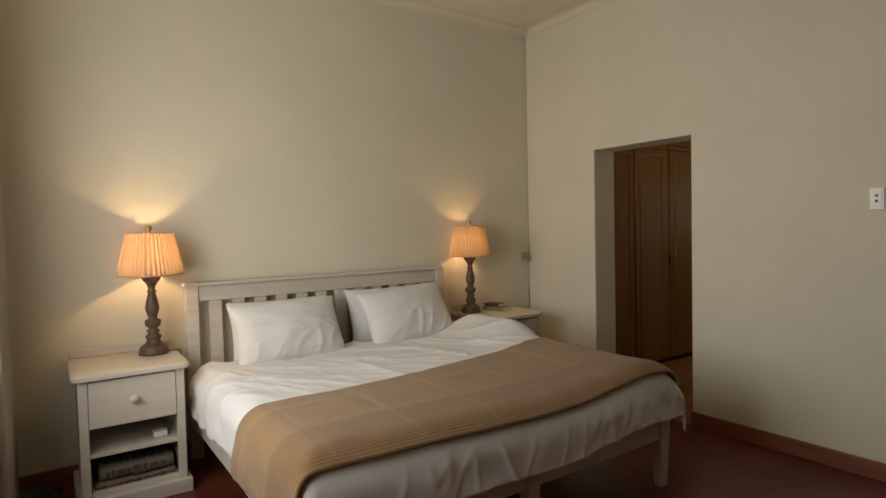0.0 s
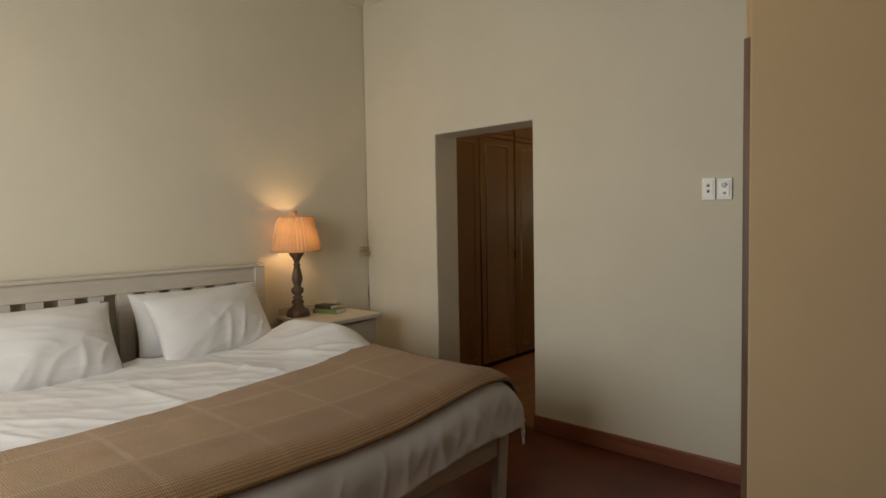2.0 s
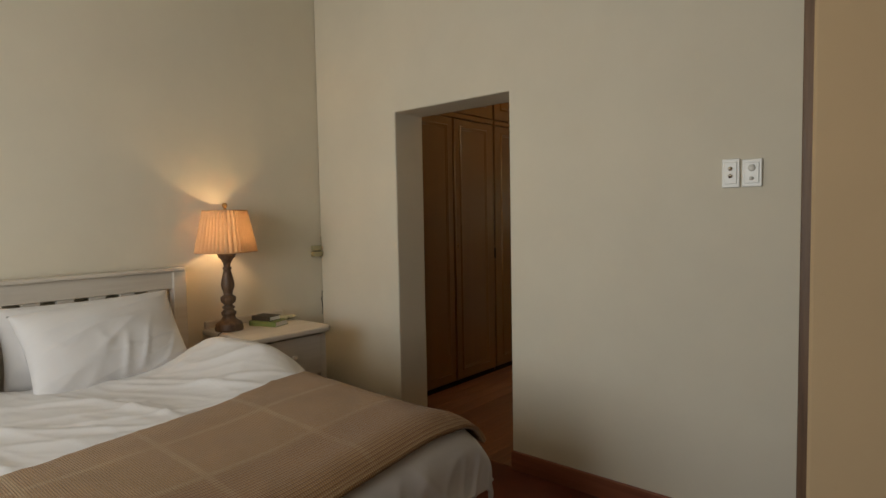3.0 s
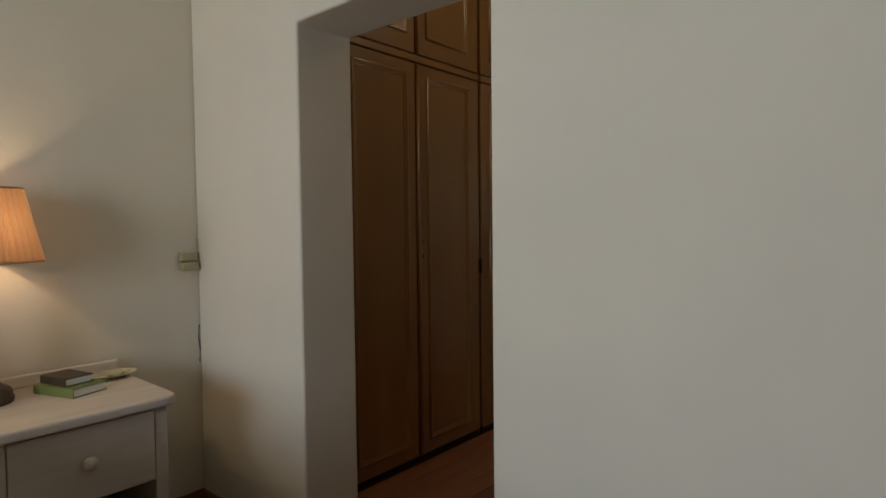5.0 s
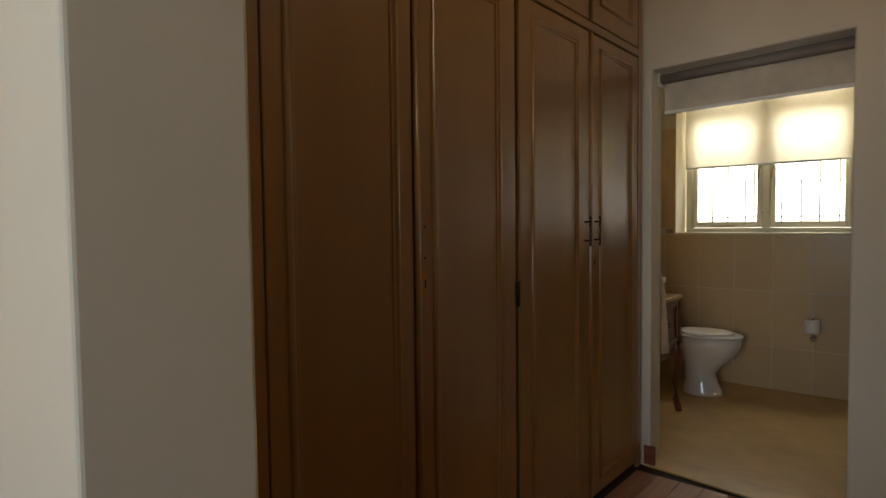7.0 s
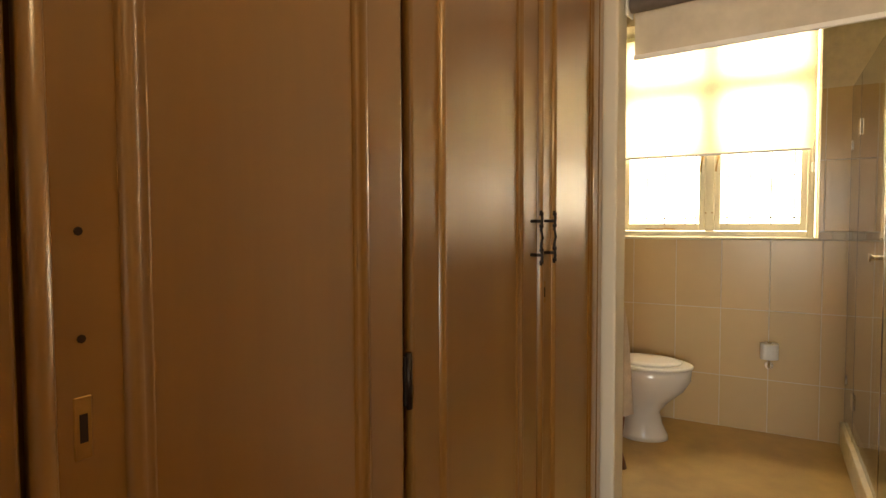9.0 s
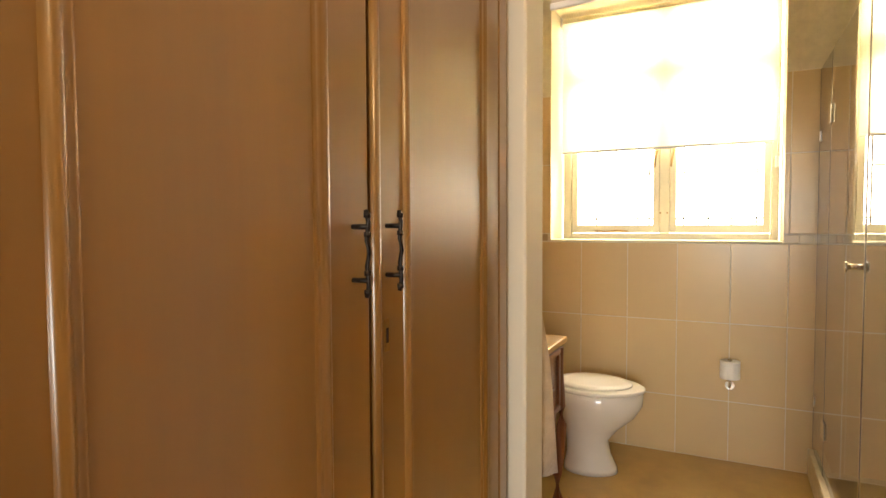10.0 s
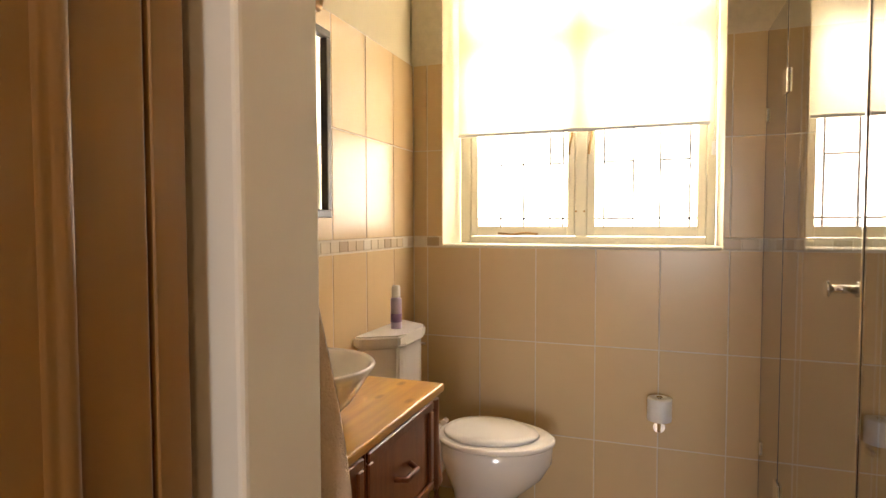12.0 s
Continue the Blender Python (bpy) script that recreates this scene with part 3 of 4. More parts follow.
def iron_handle(parent, y, zc, x=0.42):
    h = part("handle", tube([(x + 0.026, y, zc + 0.068), (x + 0.030, y, zc + 0.05), (x + 0.027, y, zc + 0.02), (x + 0.031, y, zc), (x + 0.027, y, zc - 0.02),
                             (x + 0.030, y, zc - 0.05), (x + 0.026, y, zc - 0.068)], 0.0038), M_BLACKMETAL, parent, "wrought iron pull handle")
    for dz in (0.042, -0.042):
        part("stud", rod((x, y, zc + dz), (x + 0.03, y, zc + dz), 0.0042, 8), M_BLACKMETAL, h)
    for dz in (0.06, 0.03, -0.03, -0.06):
        part("collar", rod((x + 0.028, y, zc + dz - 0.004), (x + 0.028, y, zc + dz + 0.004), 0.0056, 10), M_BLACKMETAL, h)


DOORS = [(0.515, 1.027), (1.033, 1.588), (1.612, 2.197), (2.203, 2.758)]
for n, (pair, lab) in enumerate((((0, 1), "built-in wooden wardrobe with panelled doors, one handle missing"),
                                 ((2, 3), "built-in wooden wardrobe with panelled doors and iron handles"))):
    y0, y1 = (0.262, 1.600) if n == 0 else (1.6005, 2.806)
    w = thing("wardrobe", pose(0, 0, 0), lab, "wardrobe", "built-in wardrobes")
    bm = bmesh.new()
    box(bm, -0.215, 0.394, y0, y1, 0.0, 3.1)
    part("carcass", bm, M_WARD, w)
    if n == 0:
        part("filler", cube(0.394, 0.421, 0.262, 0.512, 0.0, 3.1, 0.002), M_WARD, w)
    else:
        part("end_stile", cube(0.394, 0.421, 2.761, 2.806, 0.0, 3.1, 0.002), M_WARD, w)
    # toe-kick shade under the doors is given by the plinth's near-black colour
    part("plinth", cube(0.394, 0.404, DOORS[pair[0]][0], DOORS[pair[1]][1], 0.0, 0.03), M_GAP, w, "recessed plinth, toe-kick shade in its near-black colour")
    part("rail", cube(0.394, 0.424, DOORS[pair[0]][0], DOORS[pair[1]][1], 2.198, 2.238, 0.006, 2), M_WARD, w)
    for i in pair:
        a, b = DOORS[i]
        ml, mr = ((0.059, 0.063), (0.079, 0.100), (0.089, 0.108), (0.097, 0.084))[i]
        d = panelled_door(w, a, b, 0.034, 2.192, ml, mr, 0.055, 0.07)
        panelled_door(w, a, b, 2.245, 3.06, ml, mr, 0.09, 0.09)
        if i == 2:
            iron_handle(d, 2.150, 1.293)
        if i == 3:
            iron_handle(d, 2.246, 1.294)
        if i in (1, 3):
            for z0, z1 in ((0.036, 2.190), (2.248, 3.058)):
                bm = bmesh.new()
                prof = [(-0.003, 0.0), (-0.003, 0.004), (0.001, 0.0085), (0.008, 0.0105), (0.015, 0.0085), (0.018, 0.004), (0.018, 0.0)]
                lo, hi = [[bm.verts.new((0.4198 + h, a + y, z)) for y, h in prof] for z in (z0, z1)]
                for k in range(len(prof) - 1):
                    bm.faces.new((lo[k], lo[k + 1], hi[k + 1], hi[k])).smooth = True
                bm.faces.new(lo[::-1])
                bm.faces.new(hi)
                part("cover_strip", bm, M_WARD, d)
            part("keyhole_plate", cube(0.4195, 0.4215, a + 0.033, a + 0.049, 1.118, 1.176, 0.001), M_BRASS, d, "small brass keyhole plate")
            part("keyhole", cube(0.4210, 0.4222, a + 0.0375, a + 0.0445, 1.134, 1.160), M_GAP, d)
        if i == 1:
            for z in (1.325, 1.228):
                part("screw_hole", rod((0.415, a + 0.042, z), (0.4207, a + 0.042, z), 0.004, 8), M_GAP, d)
            hb = cube(0.405, 0.4225, b - 0.001, b + 0.016, 1.022, 1.106, 0.002)
            join(hb, rod((0.422, b + 0.010, 1.016), (0.422, b + 0.010, 1.112), 0.006, 10))
            part("hinge", hb, M_BLACKMETAL, d, "dark metal hinge in the door gap")


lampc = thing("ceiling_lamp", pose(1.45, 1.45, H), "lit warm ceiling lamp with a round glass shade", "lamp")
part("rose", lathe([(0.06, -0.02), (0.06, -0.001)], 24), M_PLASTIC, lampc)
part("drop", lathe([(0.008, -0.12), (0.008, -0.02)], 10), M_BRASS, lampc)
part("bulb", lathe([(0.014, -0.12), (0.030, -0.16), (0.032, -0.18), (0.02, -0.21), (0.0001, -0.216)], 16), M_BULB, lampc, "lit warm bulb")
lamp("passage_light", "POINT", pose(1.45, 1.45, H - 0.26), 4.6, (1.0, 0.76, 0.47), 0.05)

# ---- bed ----
def smoothstep(a, b, x):
    t = max(0, min(1, (x - a) / (b - a)))
    return t * t * (3 - 2 * t)


bed = thing("bed", pose(0, 0, 0), "white-washed wooden double bed with a slatted headboard", "bed")
part("headboard_cap", cube(0.022, 0.112, -3.045, -1.055, 1.112, 1.134, 0.006, 2), M_WHITEWASH, bed)
part("top_rail", cube(0.045, 0.085, -2.97, -1.115, 1.012, 1.112, 0.003), M_WHITEWASH, bed)
part("lower_rail", cube(0.045, 0.085, -2.97, -1.115, 0.38, 0.46, 0.003), M_WHITEWASH, bed)
for y in (-3.03, -1.12):
    part("headboard_post", cube(0.03, 0.10, y, y + 0.075, 0.0, 1.112, 0.004), M_WHITEWASH, bed)
part("headboard_post", cube(0.042, 0.088, -2.003, -1.915, 0.46, 1.012, 0.004), M_WHITEWASH, bed)
for base, count in ((-2.885, 6), (-1.84, 5)):
    for k in range(count):
        y = base + 0.147 * k
        part("slat", cube(0.052, 0.078, y, y + 0.078, 0.46, 1.012, 0.003), M_WHITEWASH, bed)
for y0, y1 in ((-3.03, -2.995), (-1.035, -1.0)):
    part("side_rail", cube(0.10, 2.09, y0, y1, 0.24, 0.40, 0.004), M_WHITEWASH, bed)
part("foot_rail", cube(2.085, 2.12, -2.995, -1.035, 0.27, 0.40, 0.004), M_WHITEWASH, bed)


def taper_leg(x, y):
    bm = bmesh.new()
    bmesh.ops.create_cube(bm, size=1)
    for v in bm.verts:
        k = 0.072 if v.co.z > 0 else 0.045
        v.co = (x + v.co.x * k, y + v.co.y * k * 1.25, 0.40 if v.co.z > 0 else 0.0)
    bmesh.ops.bevel(bm, geom=bm.edges[:], offset=0.004, segments=2, affect="EDGES")
    return bm


for x, y in ((2.095, -1.0), (2.095, -1.98), (2.095, -2.985)):
    part("leg", taper_leg(x, y), M_WHITEWASH, bed)
part("mattress", cube(0.10, 2.08, -3.0, -1.03, 0.40, 0.585, 0.06, 3), M_LINEN, bed, "white mattress")


def cloth_noise(x, y, s, seed=0.0):
    return noise.noise(Vector((x * s, y * s, seed)))


def wrinkle(x, y, along, across, turn, seed):
    c, s = math.cos(turn), math.sin(turn)
    n = noise.noise(Vector(((x * c + y * s) * along, (y * c - x * s) * across, seed)))
    return max(0.0, 1 - abs(n) / 0.22) ** 2


def duvet_height(x, y):
    z = 0.650 + 0.020 * cloth_noise(x, y, 1.7, 1.3) + 0.006 * cloth_noise(x, y, 4.5, 4.0)
    z += 0.014 * smoothstep(1.0, 1.6, x) + 0.15 * math.exp(-((y + 1.07) / 0.27) ** 2) * smoothstep(0.25, 0.6, x) * (1 - smoothstep(0.95, 1.40, x))
    z += 0.04 * math.exp(-((y + 1.22) / 0.36) ** 2) * smoothstep(1.0, 1.4, x)
    calm = 1 - smoothstep(1.15, 1.5, x)
    z += calm * (0.013 * wrinkle(x, y, 0.9, 3.6, 0.5, 2.0) + 0.009 * wrinkle(x, y, 1.3, 5.2, 0.95, 7.0) + 0.004 * wrinkle(x, y, 1.6, 8.0, 0.3, 11.0) + 0.0025 * wrinkle(x, y, 2.4, 13.0, 0.7, 4.0))
    return z


def drape(name, parent, material, x0, x1, y0, y1, drop_l, drop_r, drop_f, lift, nx=110, ny=120, label="", thick=0.012, hem=0.02, seed=0.0, grow=0.0, skew=0.0):
    """A cloth over the bed: s runs along the bed, t across it; the cloth bends over the edges and hangs down."""
    bm = bmesh.new()
    uvl = bm.loops.layers.uv.new("uv")
    ye0, ye1, xe = -3.075 - grow, -0.945 + grow, 2.205 + grow
    L0, L1 = (ye0 - (y0 - drop_l)), ((y1 + drop_r) - ye1)
    grid = []

    def bend(over, r):
        """Outward and downward way of cloth that has passed an edge by a length."""
        q = r * math.pi / 2
        if over <= -r:
            return over, 0.0
        o = over + r
        if o < q:
            return -r + r * math.sin(o / r), r * (1 - math.cos(o / r))
        return 0.0 + 0.02 * smoothstep(0, 0.3, o - q), r + (o - q)

    t_lo, t_hi = y0 - drop_l, y1 + drop_r
    s_hi = x1 + drop_f
    for i in range(nx + 1):
        s = x0 + (s_hi - x0) * i / nx
        row = []
        for j in range(ny + 1):
            t = t_lo + (t_hi - t_lo) * j / ny
            s = x0 + (s_hi - x0) * i / nx + skew * j / ny * (1 - i / nx)
            oy, dy = bend(max(ye0 - t, t - ye1), 0.13 if ye0 - t > t - ye1 else 0.22)
            side = -1 if (ye0 - t) > (t - ye1) else 1
            y = (ye0 - oy) if side < 0 else (ye1 + oy)
            ox, dx = bend(s - xe, 0.17)
            x = xe + ox
            drop = (dx ** 2.6 + dy ** 2.6) ** (1 / 2.6)
            z = duvet_height(min(s, 2.15), max(min(t, -0.98), -3.04)) + lift - drop
            hang = smoothstep(0.03, 0.2, drop)
            fold = cloth_noise(s * 3.2 + seed, t * 3.2, 1.6, 7 + seed) + 0.5 * cloth_noise(s * 7 + seed, t * 7, 1.2, 2)
            if dy > dx:
                y += side * hang * 0.024 * (fold + 0.3)
            elif dx > 0.0:
                x += hang * (0.007 * fold + 0.010 * wrinkle(t, z, 4.0, 1.6, 0.6, 3.0 + seed) + 0.006 * wrinkle(t, z, 8.0, 2.5, -0.5, 6.0))
            z += hem * hang * cloth_noise(s * 2.1, t * 2.1, 1.5, 5 + seed)
            row.append((bm.verts.new((x, y, z)), (s, t)))
        grid.append(row)
    for i in range(nx):
        for j in range(ny):
            q = (grid[i][j], grid[i + 1][j], grid[i + 1][j + 1], grid[i][j + 1])
            f = bm.faces.new([v for v, _ in q])
            f.smooth = True
            for lp, (_, st) in zip(f.loops, q):
                lp[uvl].uv = st
    if parent is None:
        ob = link_mesh(name, bm, material)
    else:
        ob = part(name, bm, material, parent, label)
    sol = ob.modifiers.new("thickness", "SOLIDIFY")
    sol.thickness, sol.offset = thick, -1
    return ob


tagged(drape("duvet", None, M_LINEN, 0.36, 2.205, -3.075, -0.945, 0.20, 0.20, 0.20, 0.0, 190, 210, seed=0.0), "rumpled white duvet hanging over the bed", "duvet")
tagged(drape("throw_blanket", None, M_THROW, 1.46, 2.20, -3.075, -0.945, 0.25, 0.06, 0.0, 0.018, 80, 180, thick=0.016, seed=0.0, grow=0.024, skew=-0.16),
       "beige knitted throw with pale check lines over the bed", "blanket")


def pillow(m, w, d, h, label, seed):
    bm = bmesh.new()
    n = 60
    top, bot = [], []
    for i in range(n + 1):
        a, b = [], []
        for j in range(n + 1):
            u, v = 2 * i / n - 1, 2 * j / n - 1
            puff = max((1 - u * u) * (1 - v * v), 0) ** 0.48
            pin = 1 - 0.05 * (1 - u * u) * abs(v) ** 3
            pin2 = 1 - 0.07 * (1 - v * v) * abs(u) ** 3
            x, y = u * w / 2 * pin2, v * d / 2 * pin
            wr = 0.010 * cloth_noise(u * 1.4 + seed, v * 1.4, 1.3, seed) + 0.016 * wrinkle(u, v, 0.7, 2.4, 1.25, seed + 9) * smoothstep(0.5, -0.7, v)
            wr += 0.009 * wrinkle(u, v, 0.8, 3.0, 0.9 + seed, seed) * (0.4 + abs(u) * 0.6)
            a.append(bm.verts.new((x, y, h * 0.5 * puff + wr * puff)))
            b.append(bm.verts.new((x, y, -h * 0.5 * puff)) if 0 < i < n and 0 < j < n else a[-1])
        top.append(a)
        bot.append(b)
    for i in range(n):
        for j in range(n):
            bm.faces.new((top[i][j], top[i + 1][j], top[i + 1][j + 1], top[i][j + 1])).smooth = True
            q = (bot[i][j], bot[i][j + 1], bot[i + 1][j + 1], bot[i + 1][j])
            if len(set(q)) == 4 and any(v not in top[i] + top[i + 1] for v in q):
                bm.faces.new(q).smooth = True
    ob = link_mesh("pillow", bm, M_LINEN)
    ob.matrix_world = m
    return tagged(ob, label, "pillow", "pillows on the bed")


pillow(pose(0.232, -2.46, 0.795, 0, 72, 0) @ pose(0, 0, 0, 0, 0, 90), 0.70, 0.42, 0.18, "white cotton pillow leaning behind another", 1.0)
pillow(pose(0.385, -2.47, 0.805, 0, 60, 0) @ pose(0, 0, 0, 0, 0, 91), 0.72, 0.43, 0.25, "creased white pillow propped against the headboard", 5.0)
pillow(pose(0.232, -1.63, 0.815, 0, 72, 0) @ pose(0, 0, 0, 0, 0, 90), 0.70, 0.42, 0.18, "white cotton pillow leaning behind another", 8.0)
pillow(pose(0.380, -1.57, 0.815, 0, 60, 0) @ pose(0, 0, 0, 0, 0, 94), 0.72, 0.45, 0.25, "smooth white pillow propped against the headboard", 12.0)


# ---- nightstands and lamps ----
def nightstand(m, label):
    """Open towards +x; its middle at y = 0, the wall at x = 0."""
    t = thing("nightstand", m, label, "nightstand", "nightstands beside the bed")
    bm = bmesh.new()
    d, w, rc = 0.545, 0.284, 0.045
    plan = [(0.0, w), (0.0, -w)]
    plan += [(d - rc + rc * math.sin(k * math.pi / 12), -w + rc - rc * math.cos(k * math.pi / 12)) for k in range(7)]
    plan += [(d - rc + rc * math.cos(k * math.pi / 12), w - rc + rc * math.sin(k * math.pi / 12)) for k in range(7)]
    lo, hi = [[bm.verts.new((x, y, z)) for x, y in plan] for z in (0.700, 0.735)]
    for k in range(len(plan)):
        bm.faces.new((lo[k], lo[(k + 1) % len(plan)], hi[(k + 1) % len(plan)], hi[k]))
    bm.faces.new(lo[::-1])
    bm.faces.new(hi)
    bmesh.ops.recalc_face_normals(bm, faces=bm.faces)
    bmesh.ops.bevel(bm, geom=[e for e in bm.edges if abs(e.verts[0].co.z - e.verts[1].co.z) < 0.001], offset=0.010, segments=3, affect="EDGES", profile=0.5)
    part("top", bm, M_WHITEWASH, t)
    part("gallery", cube(0.0, 0.018, -0.275, 0.275, 0.735, 0.783, 0.008, 3), M_WHITEWASH, t)
    for s in (-1, 1):
        part("side_panel", cube(0.03, 0.49, s * 0.235 - 0.014, s * 0.235 + 0.014, 0.078, 0.700, 0.003), M_WHITEWASH, t)
        part("front_stile", cube(0.49, 0.508, s * 0.232 - 0.022, s * 0.232 + 0.022, 0.078, 0.700, 0.003), M_WHITEWASH, t)
    part("back_panel", cube(0.02, 0.03, -0.24, 0.24, 0.078, 0.700), M_WHITEWASH, t)
    part("shelf", cube(0.03, 0.49, -0.221, 0.221, 0.285, 0.305, 0.002), M_WHITEWASH, t)
    part("bottom", cube(0.03, 0.49, -0.221, 0.221, 0.078, 0.100, 0.002), M_WHITEWASH, t)
    part("plinth", cube(0.0, 0.535, -0.277, 0.277, 0.0, 0.078, 0.006, 2), M_WHITEWASH, t)
    dr = part("drawer", cube(0.06, 0.514, -0.208, 0.208, 0.445, 0.690, 0.004, 2), M_WHITEWASH, t)
    kn = lathe([(0.010, 0), (0.010, 0.012), (0.020, 0.018), (0.023, 0.027), (0.017, 0.037), (0.0001, 0.040)], 20)
    bmesh.ops.transform(kn, matrix=pose(0.514, 0, 0.575, 0, 90, 0), verts=kn.verts)
    part("knob", kn, M_WHITEWASH, dr, "round white-washed knob")
    return t


nightstand(pose(0.022, -3.388, 0), "white-washed nightstand with a drawer and newspapers below")
nightstand(pose(0.022, -0.638, 0), "white-washed nightstand with a drawer in the corner")


def table_lamp(m, label, power):
    t = thing("table_lamp", m, label, "lamp", "pair of bedside lamps")
    prof = [(0.080, 0.0), (0.083, 0.006), (0.083, 0.018), (0.078, 0.026), (0.080, 0.034), (0.072, 0.048), (0.050, 0.062), (0.040, 0.074), (0.036, 0.086),
            (0.043, 0.098), (0.044, 0.110), (0.032, 0.121), (0.028, 0.128), (0.037, 0.135), (0.037, 0.142), (0.024, 0.150), (0.024, 0.156), (0.040, 0.170),
            (0.045, 0.186), (0.044, 0.203), (0.034, 0.209), (0.025, 0.215), (0.028, 0.235), (0.036, 0.256), (0.039, 0.275), (0.036, 0.300), (0.028, 0.335),
            (0.021, 0.366), (0.026, 0.371), (0.026, 0.379), (0.019, 0.386), (0.022, 0.405), (0.036, 0.432), (0.050, 0.444), (0.048, 0.450), (0.054, 0.456),
            (0.054, 0.465), (0.012, 0.470)]
    part("turned_base", lathe(prof, 32), M_LAMPWOOD, t, "dark turned wooden column")
    part("stem", lathe([(0.006, 0.468), (0.006, 0.745)], 10), M_BRASS, t)
    part("socket", lathe([(0.016, 0.468), (0.018, 0.50), (0.014, 0.53)], 14), M_BRASS, t)
    bm = bmesh.new()
    n = 152
    lo, hi = [], []
    for k in range(n):
        a = 2 * math.pi * k / n
        p = (0.006, 0.002, -0.006, 0.002)[k % 4]
        sq = (abs(math.cos(a - 0.5)) ** 3.4 + abs(math.sin(a - 0.5)) ** 3.4) ** (-1 / 3.4) * 0.93
        lo.append(bm.verts.new(((0.166 + p) * sq * math.cos(a), (0.166 + p) * sq * math.sin(a), 0.475)))
        hi.append(bm.verts.new(((0.118 + p * 0.7) * sq * math.cos(a), (0.118 + p * 0.7) * sq * math.sin(a), 0.722)))
    for k in range(n):
        bm.faces.new((lo[k], lo[(k + 1) % n], hi[(k + 1) % n], hi[k]))
    sh = part("shade", bm, M_SHADE, t, "pleated apricot fabric shade")
    for z, r in ((0.475, 0.168), (0.722, 0.120)):
        pts = []
        for k in range(49):
            a = 2 * math.pi * k / 48
            sq = (abs(math.cos(a - 0.5)) ** 3.4 + abs(math.sin(a - 0.5)) ** 3.4) ** (-1 / 3.4) * 0.93
            pts.append((r * sq * math.cos(a), r * sq * math.sin(a), z))
        part("trim_ring", tube(pts, 0.004, 6), M_SHADE, sh)
    for k in range(3):
        a = k * 2.094
        part("spider_arm", rod((0, 0, 0.722), (0.118 * math.cos(a), 0.118 * math.sin(a), 0.722), 0.0025, 6), M_BRASS, t)
    part("finial", lathe([(0.006, 0.722), (0.012, 0.728), (0.006, 0.735), (0.012, 0.742), (0.0165, 0.754), (0.012, 0.766), (0.0001, 0.770)], 16), M_BRASS, t, "round brass finial")
    part("bulb", lathe([(0.012, 0.53), (0.028, 0.56), (0.030, 0.58), (0.020, 0.605), (0.0001, 0.612)], 16), M_BULB, t, "lit warm bulb")
    lamp("lamp_light", "POINT", m @ pose(0, 0, 0.60), power, (1.0, 0.69, 0.36), 0.03)
    return t


table_lamp(pose(0.19, -3.235, 0.735), "lit bedside lamp with pleated shade on turned wood", 17)
table_lamp(pose(0.172, -0.828, 0.735), "lit bedside lamp with pleated shade beside the corner", 8)


def cable(name, pts, label):
    ob = link_mesh(name, tube(pts, 0.003, 6), M_CABLE)
    return tagged(ob, label, "cable")


cable("lamp_cable", [(0.20, -3.165, 0.742), (0.20, -3.12, 0.746), (0.19, -3.09, 0.739), (0.19, -3.085, 0.70), (0.17, -3.085, 0.6), (0.15, -3.08, 0.5), (0.16, -3.095, 0.42),
                      (0.12, -3.09, 0.3), (0.10, -3.09, 0.15), (0.08, -3.09, 0.004)], "thin black lamp cable hanging behind the nightstand")
cable("lamp_cable", [(0.22, -0.90, 0.742), (0.24, -0.915, 0.742), (0.24, -0.935, 0.733), (0.22, -0.95, 0.66), (0.15, -0.955, 0.4), (0.10, -0.96, 0.004)], "thin black lamp cable dropping beside the bed")


def book(m, w, d, h, cover, label):
    t = thing("book", m, label, "book", "books on the nightstand")
    part("pages", cube(-w / 2 + 0.004, w / 2 - 0.004, -d / 2 + 0.003, d / 2 - 0.006, 0.003, h - 0.003), M_PAPER, t, "cream page block")
    bm = cube(-w / 2, w / 2, -d / 2, d / 2, 0, 0.003, 0.0008)
    box(bm, -w / 2, w / 2, -d / 2, d / 2, h - 0.003, h, 0.0008)
    box(bm, -w / 2, w / 2, -d / 2, -d / 2 + 0.003, 0.003, h - 0.003)
    part("cover", bm, cover, t)
    return t


book(pose(0.225, -0.59, 0.735, 0, 0, 20), 0.20, 0.13, 0.032, M_GREEN, "green hardback book lying on the nightstand")
book(pose(0.205, -0.595, 0.7672, 0, 0, 14), 0.15, 0.10, 0.028, M_DARKBOOK, "small dark book on top of the green one")
plate = thing("oval_dish", pose(0.13, -0.425, 0.735), "small oval dish with leafy pattern", "dish")
part("bowl", lathe([(0.04, 0.0), (0.045, 0.003), (0.085, 0.014), (0.088, 0.017), (0.082, 0.016), (0.04, 0.006), (0.0001, 0.005)], 30, 0.75, 1.1), mat("dish_glaze", (0.55, 0.52, 0.36), 0.3, 0, 0.5, 0.2, 20), plate)
for k in range(5):
    part("leaf_pattern", cube(-0.012, 0.012, -0.03, -0.022, 0.0, 0.0008), M_GREEN, plate).matrix_basis = pose(0.012 * math.cos(k * 1.3), 0.02 + 0.035 * math.sin(k * 2.1), 0.008 + 0.001 * k, 0, 0, k * 50)

news = thing("newspaper_stack", pose(0.28, -3.388, 0.100), "folded dark-printed newspapers on the lower shelf", "newspaper")


